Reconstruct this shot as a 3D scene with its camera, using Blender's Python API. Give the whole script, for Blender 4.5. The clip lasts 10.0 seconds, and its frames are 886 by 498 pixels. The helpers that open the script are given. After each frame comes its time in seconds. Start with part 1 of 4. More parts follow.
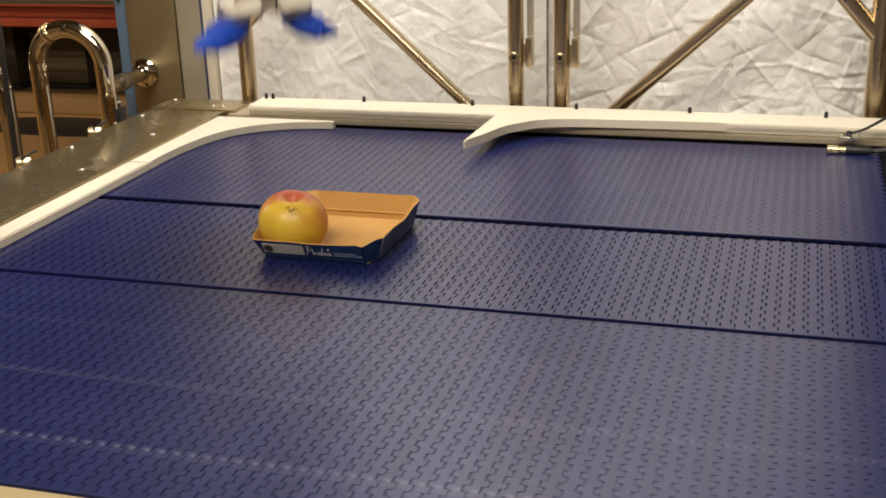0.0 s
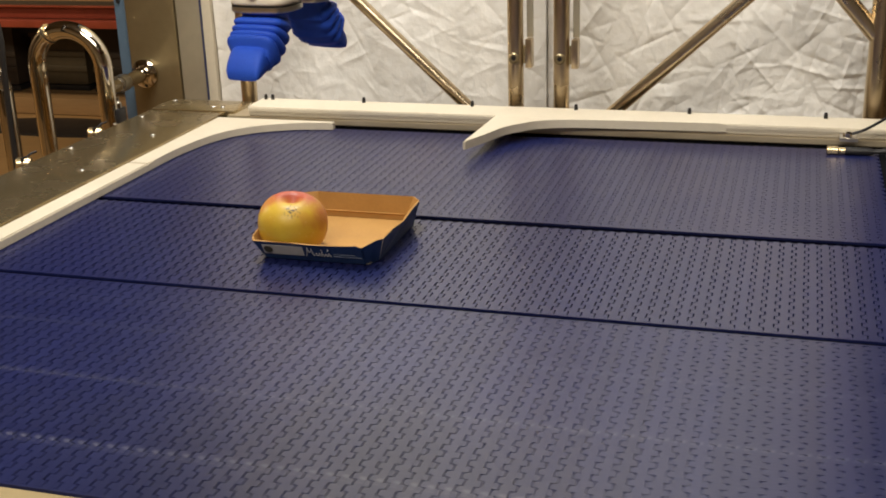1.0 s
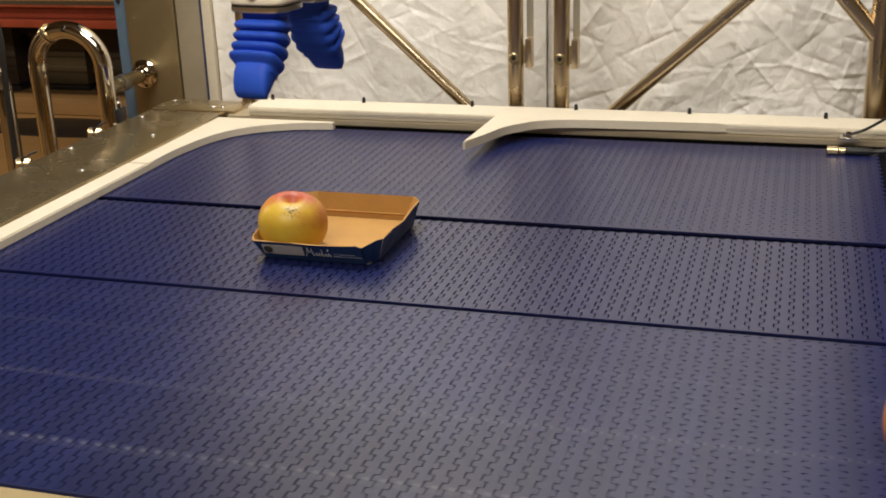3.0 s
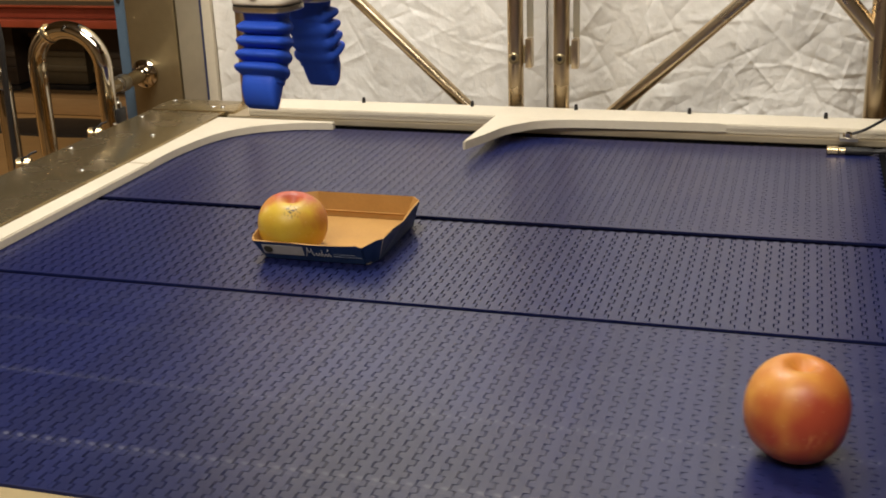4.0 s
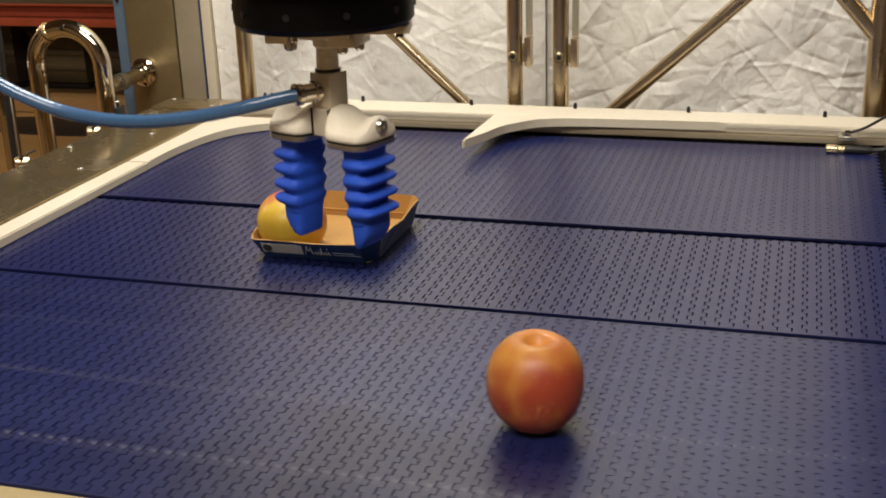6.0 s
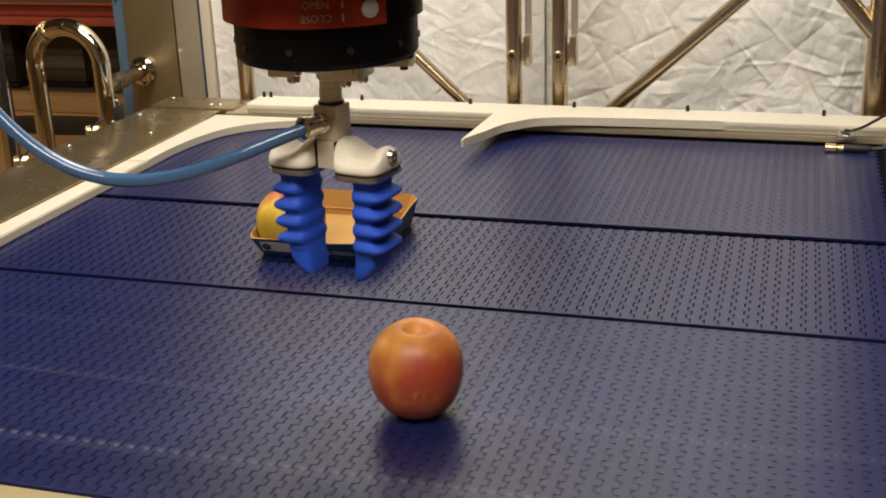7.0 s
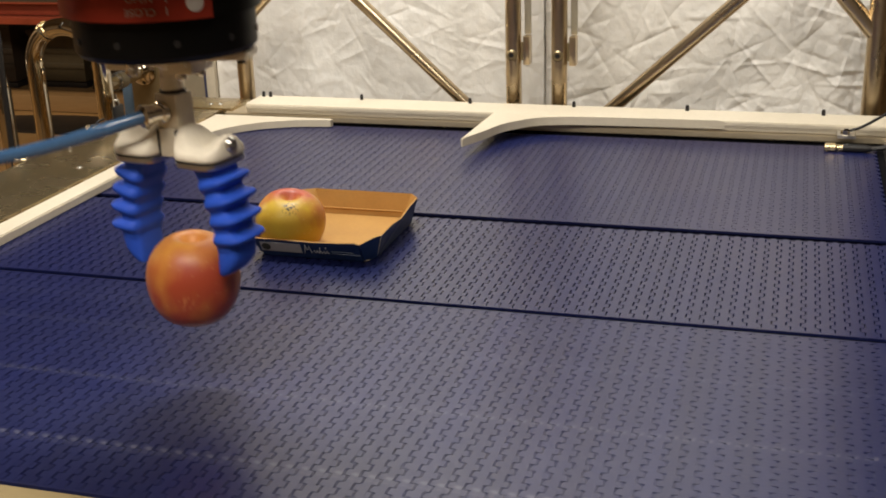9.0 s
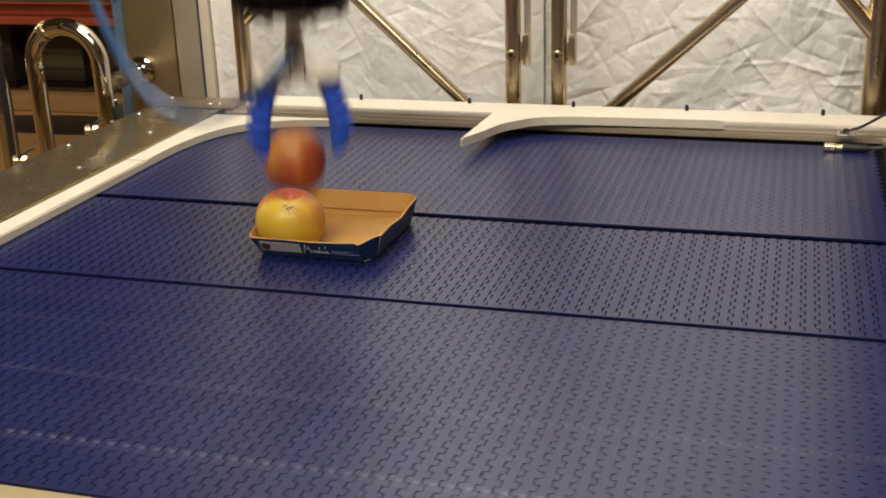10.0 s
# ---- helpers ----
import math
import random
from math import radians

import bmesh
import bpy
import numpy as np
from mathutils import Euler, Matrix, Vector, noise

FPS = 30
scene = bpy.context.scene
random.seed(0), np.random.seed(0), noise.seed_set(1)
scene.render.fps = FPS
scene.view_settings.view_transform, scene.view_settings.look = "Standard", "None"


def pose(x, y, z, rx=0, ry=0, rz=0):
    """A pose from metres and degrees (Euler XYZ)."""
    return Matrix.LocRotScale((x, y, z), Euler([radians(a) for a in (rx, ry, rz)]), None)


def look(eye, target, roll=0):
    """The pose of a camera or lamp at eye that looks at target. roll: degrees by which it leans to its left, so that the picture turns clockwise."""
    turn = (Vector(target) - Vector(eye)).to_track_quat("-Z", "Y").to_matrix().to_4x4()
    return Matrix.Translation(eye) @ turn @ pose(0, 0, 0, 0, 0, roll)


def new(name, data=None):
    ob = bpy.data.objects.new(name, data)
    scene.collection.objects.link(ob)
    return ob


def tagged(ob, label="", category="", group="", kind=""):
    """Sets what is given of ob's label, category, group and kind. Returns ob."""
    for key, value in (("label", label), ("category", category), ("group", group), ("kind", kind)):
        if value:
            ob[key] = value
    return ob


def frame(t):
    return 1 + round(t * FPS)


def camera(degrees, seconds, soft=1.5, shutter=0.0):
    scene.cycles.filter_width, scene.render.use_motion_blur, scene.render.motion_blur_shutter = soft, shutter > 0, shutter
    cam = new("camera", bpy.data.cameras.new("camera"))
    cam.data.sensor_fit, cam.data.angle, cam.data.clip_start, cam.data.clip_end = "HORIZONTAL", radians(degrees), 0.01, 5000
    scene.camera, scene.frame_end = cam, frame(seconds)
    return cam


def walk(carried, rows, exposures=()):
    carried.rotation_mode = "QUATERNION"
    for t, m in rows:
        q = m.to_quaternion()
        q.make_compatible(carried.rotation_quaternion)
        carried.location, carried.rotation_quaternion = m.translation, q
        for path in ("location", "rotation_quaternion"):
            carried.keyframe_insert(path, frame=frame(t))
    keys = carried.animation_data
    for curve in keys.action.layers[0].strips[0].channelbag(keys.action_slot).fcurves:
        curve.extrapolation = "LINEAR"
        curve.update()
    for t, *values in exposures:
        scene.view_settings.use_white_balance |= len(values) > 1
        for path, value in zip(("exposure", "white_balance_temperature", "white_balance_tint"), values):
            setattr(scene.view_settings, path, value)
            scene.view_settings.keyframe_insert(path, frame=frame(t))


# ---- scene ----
# ---------------- camera ----------------
CAM_EYE = Vector((0.0, 0.0, 0.4313))
cam = camera(40.99, 10.0, soft=1.85, shutter=0.8)


def aim(yaw_off, tilt_off):
    """The camera's pose: nearly still, with a slight creep of its mount."""
    yaw, tilt = radians(17.032 + yaw_off), radians(19.464 + tilt_off)
    way = Vector((-math.sin(yaw) * math.cos(tilt), math.cos(yaw) * math.cos(tilt), -math.sin(tilt)))
    return look(CAM_EYE, CAM_EYE + way, -1.864)


walk(cam, [(0.0, aim(0.014, 0.041)), (0.5, aim(0, 0.014)), (1.0, aim(0, 0)), (5.0, aim(0, 0)), (5.5, aim(-0.008, 0.027)),
           (6.8, aim(-0.082, 0.117)), (8.0, aim(-0.086, 0.137)), (10.0, aim(-0.123, 0.150))],
     exposures=[(0.0, 0.17), (0.5, 0.06), (1.0, 0.0), (10.0, 0.0)])

# ---------------- world and light ----------------
world = bpy.data.worlds.new("hall_air")
scene.world = world
world.use_nodes = True
world.node_tree.nodes["Background"].inputs[0].default_value = (1.0, 0.86, 0.68, 1)
world.node_tree.nodes["Background"].inputs[1].default_value = 0.022


def area_lamp(name, eye, target, sx, sy, watts, colour):
    d = bpy.data.lights.new(name, "AREA")
    d.shape, d.size, d.size_y, d.energy, d.color = "RECTANGLE", sx, sy, watts, colour
    ob = new(name, d)
    ob.matrix_world = look(eye, target)
    return ob


WARM = (1.0, 0.925, 0.815)
area_lamp("cell_lamp", (-0.68, 1.42, 1.70), (-0.68, 1.43, 0), 0.6, 0.3, 26, (1.0, 0.985, 0.965))
area_lamp("hall_lamp_front", (-0.25, -0.75, 2.40), (-0.55, 1.5, 0.1), 2.2, 1.0, 92, WARM)
# Fill lamp added out of view just to brighten the far hall.
area_lamp("hall_fill_back", (-6.0, 2.6, 2.52), (-6.0, 2.6, 0), 1.6, 0.5, 150, (1.0, 0.80, 0.56))


# ---------------- materials ----------------
def mat(name, base, rough=0.5, metal=0.0, vary=0.15, scale=8.0, grain=60.0, bump=0.1, second=None, rvary=0.1, coat=0.0, stretch=(1, 1, 1), island=0.0, spec=0.5, dist=0.001):
    """A procedural surface: base colour varied at two scales, roughness variation and fine relief."""
    m = bpy.data.materials.new(name)
    m.use_nodes = True
    n, l = m.node_tree.nodes, m.node_tree.links
    b = n["Principled BSDF"]
    tc = n.new("ShaderNodeTexCoord")
    mp = n.new("ShaderNodeMapping")
    mp.inputs["Scale"].default_value = stretch
    l.new(tc.outputs["Object"], mp.inputs[0])
    big, fine = n.new("ShaderNodeTexNoise"), n.new("ShaderNodeTexNoise")
    big.inputs["Scale"].default_value, big.inputs["Detail"].default_value = scale, 5
    fine.inputs["Scale"].default_value, fine.inputs["Detail"].default_value = grain, 4
    for t in (big, fine):
        l.new(mp.outputs[0], t.inputs[0])
    ramp = n.new("ShaderNodeValToRGB")
    ramp.color_ramp.elements[0].position, ramp.color_ramp.elements[1].position = 0.3, 0.7
    ramp.color_ramp.elements[0].color = (*base, 1)
    other = second or tuple(min(1, c * (1 + vary)) for c in base)
    ramp.color_ramp.elements[1].color = (*other, 1)
    l.new(big.outputs[0], ramp.inputs[0])
    hsv = n.new("ShaderNodeHueSaturation")
    mul = n.new("ShaderNodeMapRange")
    mul.inputs["To Min"].default_value, mul.inputs["To Max"].default_value = 1 - vary, 1 + vary
    l.new(fine.outputs[0], mul.inputs[0])
    l.new(ramp.outputs[0], hsv.inputs["Color"])
    if island:
        oi = n.new("ShaderNodeObjectInfo")
        mr = n.new("ShaderNodeMapRange")
        mr.inputs["To Min"].default_value, mr.inputs["To Max"].default_value = 1 - island, 1 + island
        l.new(oi.outputs["Random"], mr.inputs[0])
        mm = n.new("ShaderNodeMath")
        mm.operation = "MULTIPLY"
        l.new(mr.outputs[0], mm.inputs[0])
        l.new(mul.outputs[0], mm.inputs[1])
        l.new(mm.outputs[0], hsv.inputs["Value"])
    else:
        l.new(mul.outputs[0], hsv.inputs["Value"])
    l.new(hsv.outputs[0], b.inputs["Base Color"])
    rr = n.new("ShaderNodeMapRange")
    rr.inputs["To Min"].default_value, rr.inputs["To Max"].default_value = max(0.02, rough - rvary), min(1, rough + rvary)
    l.new(big.outputs[0], rr.inputs[0])
    l.new(rr.outputs[0], b.inputs["Roughness"])
    b.inputs["Metallic"].default_value = metal
    b.inputs["Coat Weight"].default_value = coat
    b.inputs["Specular IOR Level"].default_value = spec
    if bump:
        bp = n.new("ShaderNodeBump")
        bp.inputs["Strength"].default_value, bp.inputs["Distance"].default_value = bump, dist
        l.new(fine.outputs[0], bp.inputs["Height"])
        l.new(bp.outputs[0], b.inputs["Normal"])
    return m


M_BELT = mat("blue_belt_plastic", (0.0066, 0.0104, 0.060), 0.31, vary=0.18, scale=14, grain=400, bump=0.15, second=(0.0080, 0.0124, 0.067), rvary=0.08, island=0.05, spec=0.75)
def running_belt():
    """The belt's plastic with pale scuffed tracks along its run."""
    m = mat("blue_belt_plastic_scuffed", (0.0066, 0.0104, 0.060), 0.31, vary=0.18, scale=14, grain=400, bump=0.15, second=(0.0080, 0.0124, 0.067), rvary=0.08, island=0.10, spec=0.75)
    n, l = m.node_tree.nodes, m.node_tree.links
    b = n["Principled BSDF"]
    src = b.inputs["Base Color"].links[0].from_socket
    tc, xyz = n.new("ShaderNodeTexCoord"), n.new("ShaderNodeSeparateXYZ")
    l.new(tc.outputs["Object"], xyz.inputs[0])
    speck = n.new("ShaderNodeTexNoise")
    speck.inputs["Scale"].default_value, speck.inputs["Detail"].default_value = 170, 3
    l.new(tc.outputs["Object"], speck.inputs[0])
    total = None
    for y, half, amount in ((0.172, 0.0045, 0.42), (0.065, 0.0065, 0.46), (0.274, 0.0035, 0.32), (0.335, 0.002, 0.12)):
        d = n.new("ShaderNodeMath")
        d.operation = "SUBTRACT"
        d.inputs[1].default_value = y
        l.new(xyz.outputs["Y"], d.inputs[0])
        a = n.new("ShaderNodeMath")
        a.operation = "ABSOLUTE"
        l.new(d.outputs[0], a.inputs[0])
        r = n.new("ShaderNodeMapRange")
        r.inputs["From Min"].default_value, r.inputs["From Max"].default_value = half * 0.3, half
        r.inputs["To Min"].default_value, r.inputs["To Max"].default_value = amount, 0.0
        l.new(a.outputs[0], r.inputs[0])
        if total is None:
            total = r.outputs[0]
        else:
            s = n.new("ShaderNodeMath")
            s.operation = "ADD"
            l.new(total, s.inputs[0])
            l.new(r.outputs[0], s.inputs[1])
            total = s.outputs[0]
    f = n.new("ShaderNodeMath")
    f.operation = "MULTIPLY"
    l.new(total, f.inputs[0])
    patchy = n.new("ShaderNodeMapRange")
    patchy.inputs["From Min"].default_value, patchy.inputs["From Max"].default_value = 0.44, 0.66
    l.new(speck.outputs[0], patchy.inputs[0])
    l.new(patchy.outputs[0], f.inputs[1])
    mix = n.new("ShaderNodeMixRGB")
    mix.inputs[2].default_value = (0.22, 0.22, 0.27, 1)
    l.new(f.outputs[0], mix.inputs[0])
    l.new(src, mix.inputs[1])
    l.new(mix.outputs[0], b.inputs["Base Color"])
    return m


M_BELT_RUN = running_belt()
M_GAP_SHADE = mat("black_gap_shade", (0.0012, 0.0013, 0.004), 0.9, vary=0.2, spec=0.0)
M_WHITE = mat("cream_machined_plastic", (0.62, 0.545, 0.41), 0.46, vary=0.07, scale=6, grain=150, bump=0.08, second=(0.68, 0.605, 0.465))
M_STEEL = mat("brushed_stainless", (0.42, 0.40, 0.36), 0.28, metal=1.0, vary=0.1, scale=5, grain=90, bump=0.05, stretch=(1, 12, 1), rvary=0.08)
M_PLATE = mat("scuffed_stainless_sheet", (0.57, 0.455, 0.25), 0.26, metal=0.92, vary=0.12, scale=16, grain=50, bump=0.05, second=(0.44, 0.35, 0.21), rvary=0.10)
M_RAIL = mat("tan_coated_steel", (0.33, 0.25, 0.12), 0.5, metal=0.2, vary=0.1, scale=9, grain=70, bump=0.05, second=(0.39, 0.30, 0.15))
M_STRIP = mat("dull_tan_steel", (0.50, 0.42, 0.29), 0.42, metal=0.45, vary=0.1, scale=9, grain=70, bump=0.05, second=(0.42, 0.34, 0.22), stretch=(1, 8, 1))
M_CHROME = mat("polished_tube", (0.64, 0.58, 0.48), 0.06, metal=1.0, vary=0.05, bump=0.0, rvary=0.04)
M_TUBE = mat("polished_frame_tube", (0.54, 0.43, 0.28), 0.28, metal=1.0, vary=0.06, bump=0.0, rvary=0.05)
M_BRASS = mat("worn_brass", (0.66, 0.52, 0.30), 0.25, metal=0.9, vary=0.1, bump=0.0)
M_MATTE = mat("matte_black_gap_fill", (0.006, 0.006, 0.007), 0.9, vary=0.2, grain=200, spec=0.03)
M_DARK = mat("black_plastic", (0.012, 0.011, 0.011), 0.45, vary=0.2, grain=200)
M_BLACKMETAL = mat("black_anodised", (0.0025, 0.0025, 0.0025), 0.4, vary=0.2, grain=200, spec=0.14)
M_RED = mat("red_anodised", (0.28, 0.028, 0.014), 0.36, metal=0.5, vary=0.1, grain=200, bump=0.03)
M_ALU = mat("machined_aluminium", (0.60, 0.58, 0.54), 0.32, metal=1.0, vary=0.06, grain=200, bump=0.03)
M_ADAPT = mat("cast_aluminium", (0.70, 0.63, 0.50), 0.36, metal=0.30, vary=0.06, grain=200, bump=0.03)
M_BRACKET = mat("ivory_moulded_plastic", (0.78, 0.70, 0.56), 0.68, vary=0.06, scale=30, grain=300, bump=0.05, second=(0.82, 0.75, 0.62))
M_RUBBER = mat("blue_silicone", (0.018, 0.072, 0.50), 0.62, vary=0.08, scale=40, grain=500, bump=0.06, second=(0.022, 0.092, 0.58), spec=0.32)
M_TARP = mat("white_woven_sheet", (0.82, 0.78, 0.70), 0.55, vary=0.04, scale=3, grain=48, bump=0.55, second=(0.88, 0.85, 0.78), dist=0.004)
M_WRITE = mat("pale_print", (0.33, 0.24, 0.20), 0.5, vary=0.05)
M_YELLOW = mat("yellow_cap", (0.75, 0.50, 0.02), 0.4, vary=0.05)
M_FLOOR = mat("tan_hall_floor", (0.46, 0.28, 0.11), 0.35, vary=0.15, scale=1.2, grain=20, bump=0.05, second=(0.27, 0.16, 0.07))
# The hall's dimness is put into this dark wall colour.
M_WALL = mat("dark_wall_dim_hall", (0.10, 0.075, 0.05), 0.7, vary=0.2, scale=1.0, grain=10)
# Ceiling out of view, coloured dark to hold down fill and belt reflections.
M_CEIL = mat("darkened_ceiling", (0.16, 0.14, 0.11), 0.8, vary=0.05, scale=1.0, grain=10)
M_BLUEPAINT = mat("blue_painted_steel", (0.085, 0.135, 0.19), 0.4, vary=0.1, grain=100)
# On the column these two steels are one metal's shaded and lit tones.
M_COLUMN = mat("dull_brown_steel", (0.34, 0.27, 0.15), 0.42, metal=0.8, vary=0.12, scale=6, grain=60, bump=0.05, second=(0.27, 0.21, 0.11))
M_COLSIDE = mat("dull_pale_steel", (0.46, 0.41, 0.30), 0.45, metal=0.6, vary=0.08, scale=6, grain=60, bump=0.05)
# For unseen walls, kept pale so polished tubes reflect a bright hall.
M_SOUTH = mat("pale_reflecting_wall", (0.55, 0.48, 0.37), 0.8, vary=0.06, scale=1.0, grain=10)
M_CRATE = mat("dark_brown_dim_hall", (0.026, 0.016, 0.008), 0.7, vary=0.25, scale=6, grain=40)
M_SEAM = mat("dark_blue_seam", (0.02, 0.03, 0.10), 0.5, vary=0.1)
M_REDPAINT = mat("red_painted_steel", (0.28, 0.05, 0.024), 0.4, vary=0.2, grain=30)
M_REDDULL = mat("dull_red_steel", (0.22, 0.035, 0.018), 0.5, vary=0.25, scale=3, grain=30)
M_PLANK = mat("tan_plank", (0.27, 0.16, 0.065), 0.6, vary=0.2, scale=5, grain=30, stretch=(0.3, 3, 3))
M_OLIVE = mat("olive_brown_crate", (0.05, 0.036, 0.016), 0.6, vary=0.3, scale=6, grain=40)
M_KRAFTTAPE = mat("pale_packing_tape", (0.32, 0.22, 0.11), 0.4, vary=0.1)
# Board colour raised to carry a brown glow reflected in glass.
M_WOOD = mat("packing_board_with_glow", (0.34, 0.20, 0.085), 0.6, vary=0.3, scale=5, grain=30)


def glow(name, colour, strength):
    m = bpy.data.materials.new(name)
    m.use_nodes = True
    b = m.node_tree.nodes["Principled BSDF"]
    b.inputs["Base Color"].default_value = (0.8, 0.8, 0.8, 1)
    b.inputs["Emission Color"].default_value = (*colour, 1)
    b.inputs["Emission Strength"].default_value = strength
    return m


M_LAMP = glow("lamp_diffuser", WARM, 2.0)


# ---------------- mesh helpers ----------------
def finish(bm, smooth=False, angle=35):
    me = bpy.data.meshes.new("mesh")
    bmesh.ops.recalc_face_normals(bm, faces=bm.faces)
    bm.to_mesh(me)
    bm.free()
    if smooth:
        for p in me.polygons:
            p.use_smooth = True
        me.set_sharp_from_angle(angle=radians(angle))
    return me


def part(name, bm, material, parent=None, label="", smooth=True, angle=35):
    """Links a bmesh, or a shared mesh, as one object under a thing or a part."""
    me = bm if isinstance(bm, bpy.types.Mesh) else finish(bm, smooth, angle)
    if not me.materials:
        me.materials.append(material)
    ob = new(name, me)
    if parent:
        ob.parent = parent
    if label:
        ob["label"] = label
    return ob


def thing(name, m, label, category, group="", kind=""):
    ob = new(name)
    ob.empty_display_size = 0.02
    ob.matrix_world = m
    return tagged(ob, label, category, group, kind)


def box(bm, x0, x1, y0, y1, z0, z1, bevel=0.0):
    vs = [bm.verts.new(p) for p in ((x0, y0, z0), (x1, y0, z0), (x1, y1, z0), (x0, y1, z0), (x0, y0, z1), (x1, y0, z1), (x1, y1, z1), (x0, y1, z1))]
    fs = [bm.faces.new([vs[i] for i in q]) for q in ((3, 2, 1, 0), (4, 5, 6, 7), (0, 1, 5, 4), (1, 2, 6, 5), (2, 3, 7, 6), (3, 0, 4, 7))]
    if bevel:
        bmesh.ops.bevel(bm, geom=list({e for f in fs for e in f.edges}), offset=bevel, segments=2, affect="EDGES", profile=0.6)
    return bm


def boxed(x0, x1, y0, y1, z0, z1, bevel=0.0):
    return box(bmesh.new(), x0, x1, y0, y1, z0, z1, bevel)


def lathe(profile, seg=32, axis=(0, 0, 0), bm=None):
    """Turns a profile of (radius, z) about the vertical."""
    bm = bm or bmesh.new()
    rings = []
    for r, z in profile:
        if r < 1e-6:
            rings.append([bm.verts.new((axis[0], axis[1], axis[2] + z))])
        else:
            rings.append([bm.verts.new((axis[0] + r * math.cos(2 * math.pi * k / seg), axis[1] + r * math.sin(2 * math.pi * k / seg), axis[2] + z)) for k in range(seg)])
    for a, b in zip(rings, rings[1:]):
        for k in range(seg):
            q = [a[k % len(a)], a[(k + 1) % len(a)], b[(k + 1) % len(b)], b[k % len(b)]]
            q = list(dict.fromkeys(q))
            if len(q) > 2:
                bm.faces.new(q)
    for ring, flip in ((rings[0], True), (rings[-1], False)):
        if len(ring) > 2:
            bm.faces.new(ring[::-1] if flip else ring)
    return bm


def tube(bm, points, radius, seg=14, caps=True):
    """A round tube swept along points."""
    pts = [Vector(p) for p in points]
    rings, up = [], None
    for i, p in enumerate(pts):
        d = (pts[min(i + 1, len(pts) - 1)] - pts[max(i - 1, 0)]).normalized()
        if up is None:
            up = d.orthogonal().normalized()
        up = (up - d * up.dot(d)).normalized()
        side = d.cross(up)
        rings.append([bm.verts.new(p + radius * (math.cos(a) * up + math.sin(a) * side)) for a in (2 * math.pi * k / seg for k in range(seg))])
    for a, b in zip(rings, rings[1:]):
        for k in range(seg):
            bm.faces.new((a[k], a[(k + 1) % seg], b[(k + 1) % seg], b[k]))
    if caps:
        bm.faces.new(rings[0][::-1])
        bm.faces.new(rings[-1])
    return bm


def tubed(points, radius, seg=14):
    return tube(bmesh.new(), points, radius, seg)


def slab(outline, z0, z1, bevel=0.0):
    """A flat plate cut to an outline in plan."""
    bm = bmesh.new()
    lo = [bm.verts.new((x, y, z0)) for x, y in outline]
    hi = [bm.verts.new((x, y, z1)) for x, y in outline]
    n = len(lo)
    bm.faces.new(lo[::-1])
    top = bm.faces.new(hi)
    for k in range(n):
        bm.faces.new((lo[k], lo[(k + 1) % n], hi[(k + 1) % n], hi[k]))
    if bevel:
        bmesh.ops.bevel(bm, geom=list(top.edges), offset=bevel, segments=2, affect="EDGES")
    return bm


def spin(bm, m):
    bmesh.ops.transform(bm, matrix=m, verts=bm.verts)
    return bm


def curve_pts(pts, steps=8):
    """A smooth line through a few points."""
    p = [Vector(q) for q in pts]
    p = [2 * p[0] - p[1]] + p + [2 * p[-1] - p[-2]]
    out = []
    for i in range(1, len(p) - 2):
        for k in range(steps):
            t = k / steps
            a, b, c, d = p[i - 1], p[i], p[i + 1], p[i + 2]
            out.append(0.5 * ((2 * b) + (c - a) * t + (2 * a - 5 * b + 4 * c - d) * t * t + (3 * b - a - 3 * c + d) * t ** 3))
    return out + [p[-2]]


def bolt_head(radius, height):
    bm = lathe([(radius, 0), (radius, height * 0.5), (radius * 0.75, height), (radius * 0.4, height), (radius * 0.36, height * 0.6), (0, height * 0.6)], 14)
    return bm


# ---------------- hall ----------------
FLOOR_Z = -0.9
tagged(part("floor", boxed(-7, 5, -3.2, 7.0, FLOOR_Z - 0.1, FLOOR_Z), M_FLOOR), "tan sealed hall floor, worn and dull", "floor", kind="structure")
tagged(part("ceiling", boxed(-7, 5, -3.2, 7.0, 2.6, 2.7), M_CEIL), "plain unseen hall ceiling, darkened to cut fill and reflections", "ceiling", kind="structure")
tagged(part("wall_north", boxed(-7.2, 5.2, 7.0, 7.2, FLOOR_Z, 2.6), M_WALL), "hall wall, coloured dark brown for a dim hall", "wall", kind="structure")
tagged(part("wall_south", boxed(-7.2, 5.2, -3.4, -3.2, FLOOR_Z, 2.6), M_SOUTH), "pale hall wall, added out of view for bright reflections", "wall", kind="structure")
tagged(part("wall_west", boxed(-7.2, -7.0, -3.2, 7.0, FLOOR_Z, 2.6), M_WALL), "hall wall, coloured dark brown for a dim hall", "wall", kind="structure")
tagged(part("wall_east", boxed(5.0, 5.2, -3.2, 7.0, FLOOR_Z, 2.6), M_SOUTH), "pale hall wall, added out of view for bright reflections", "wall", kind="structure")


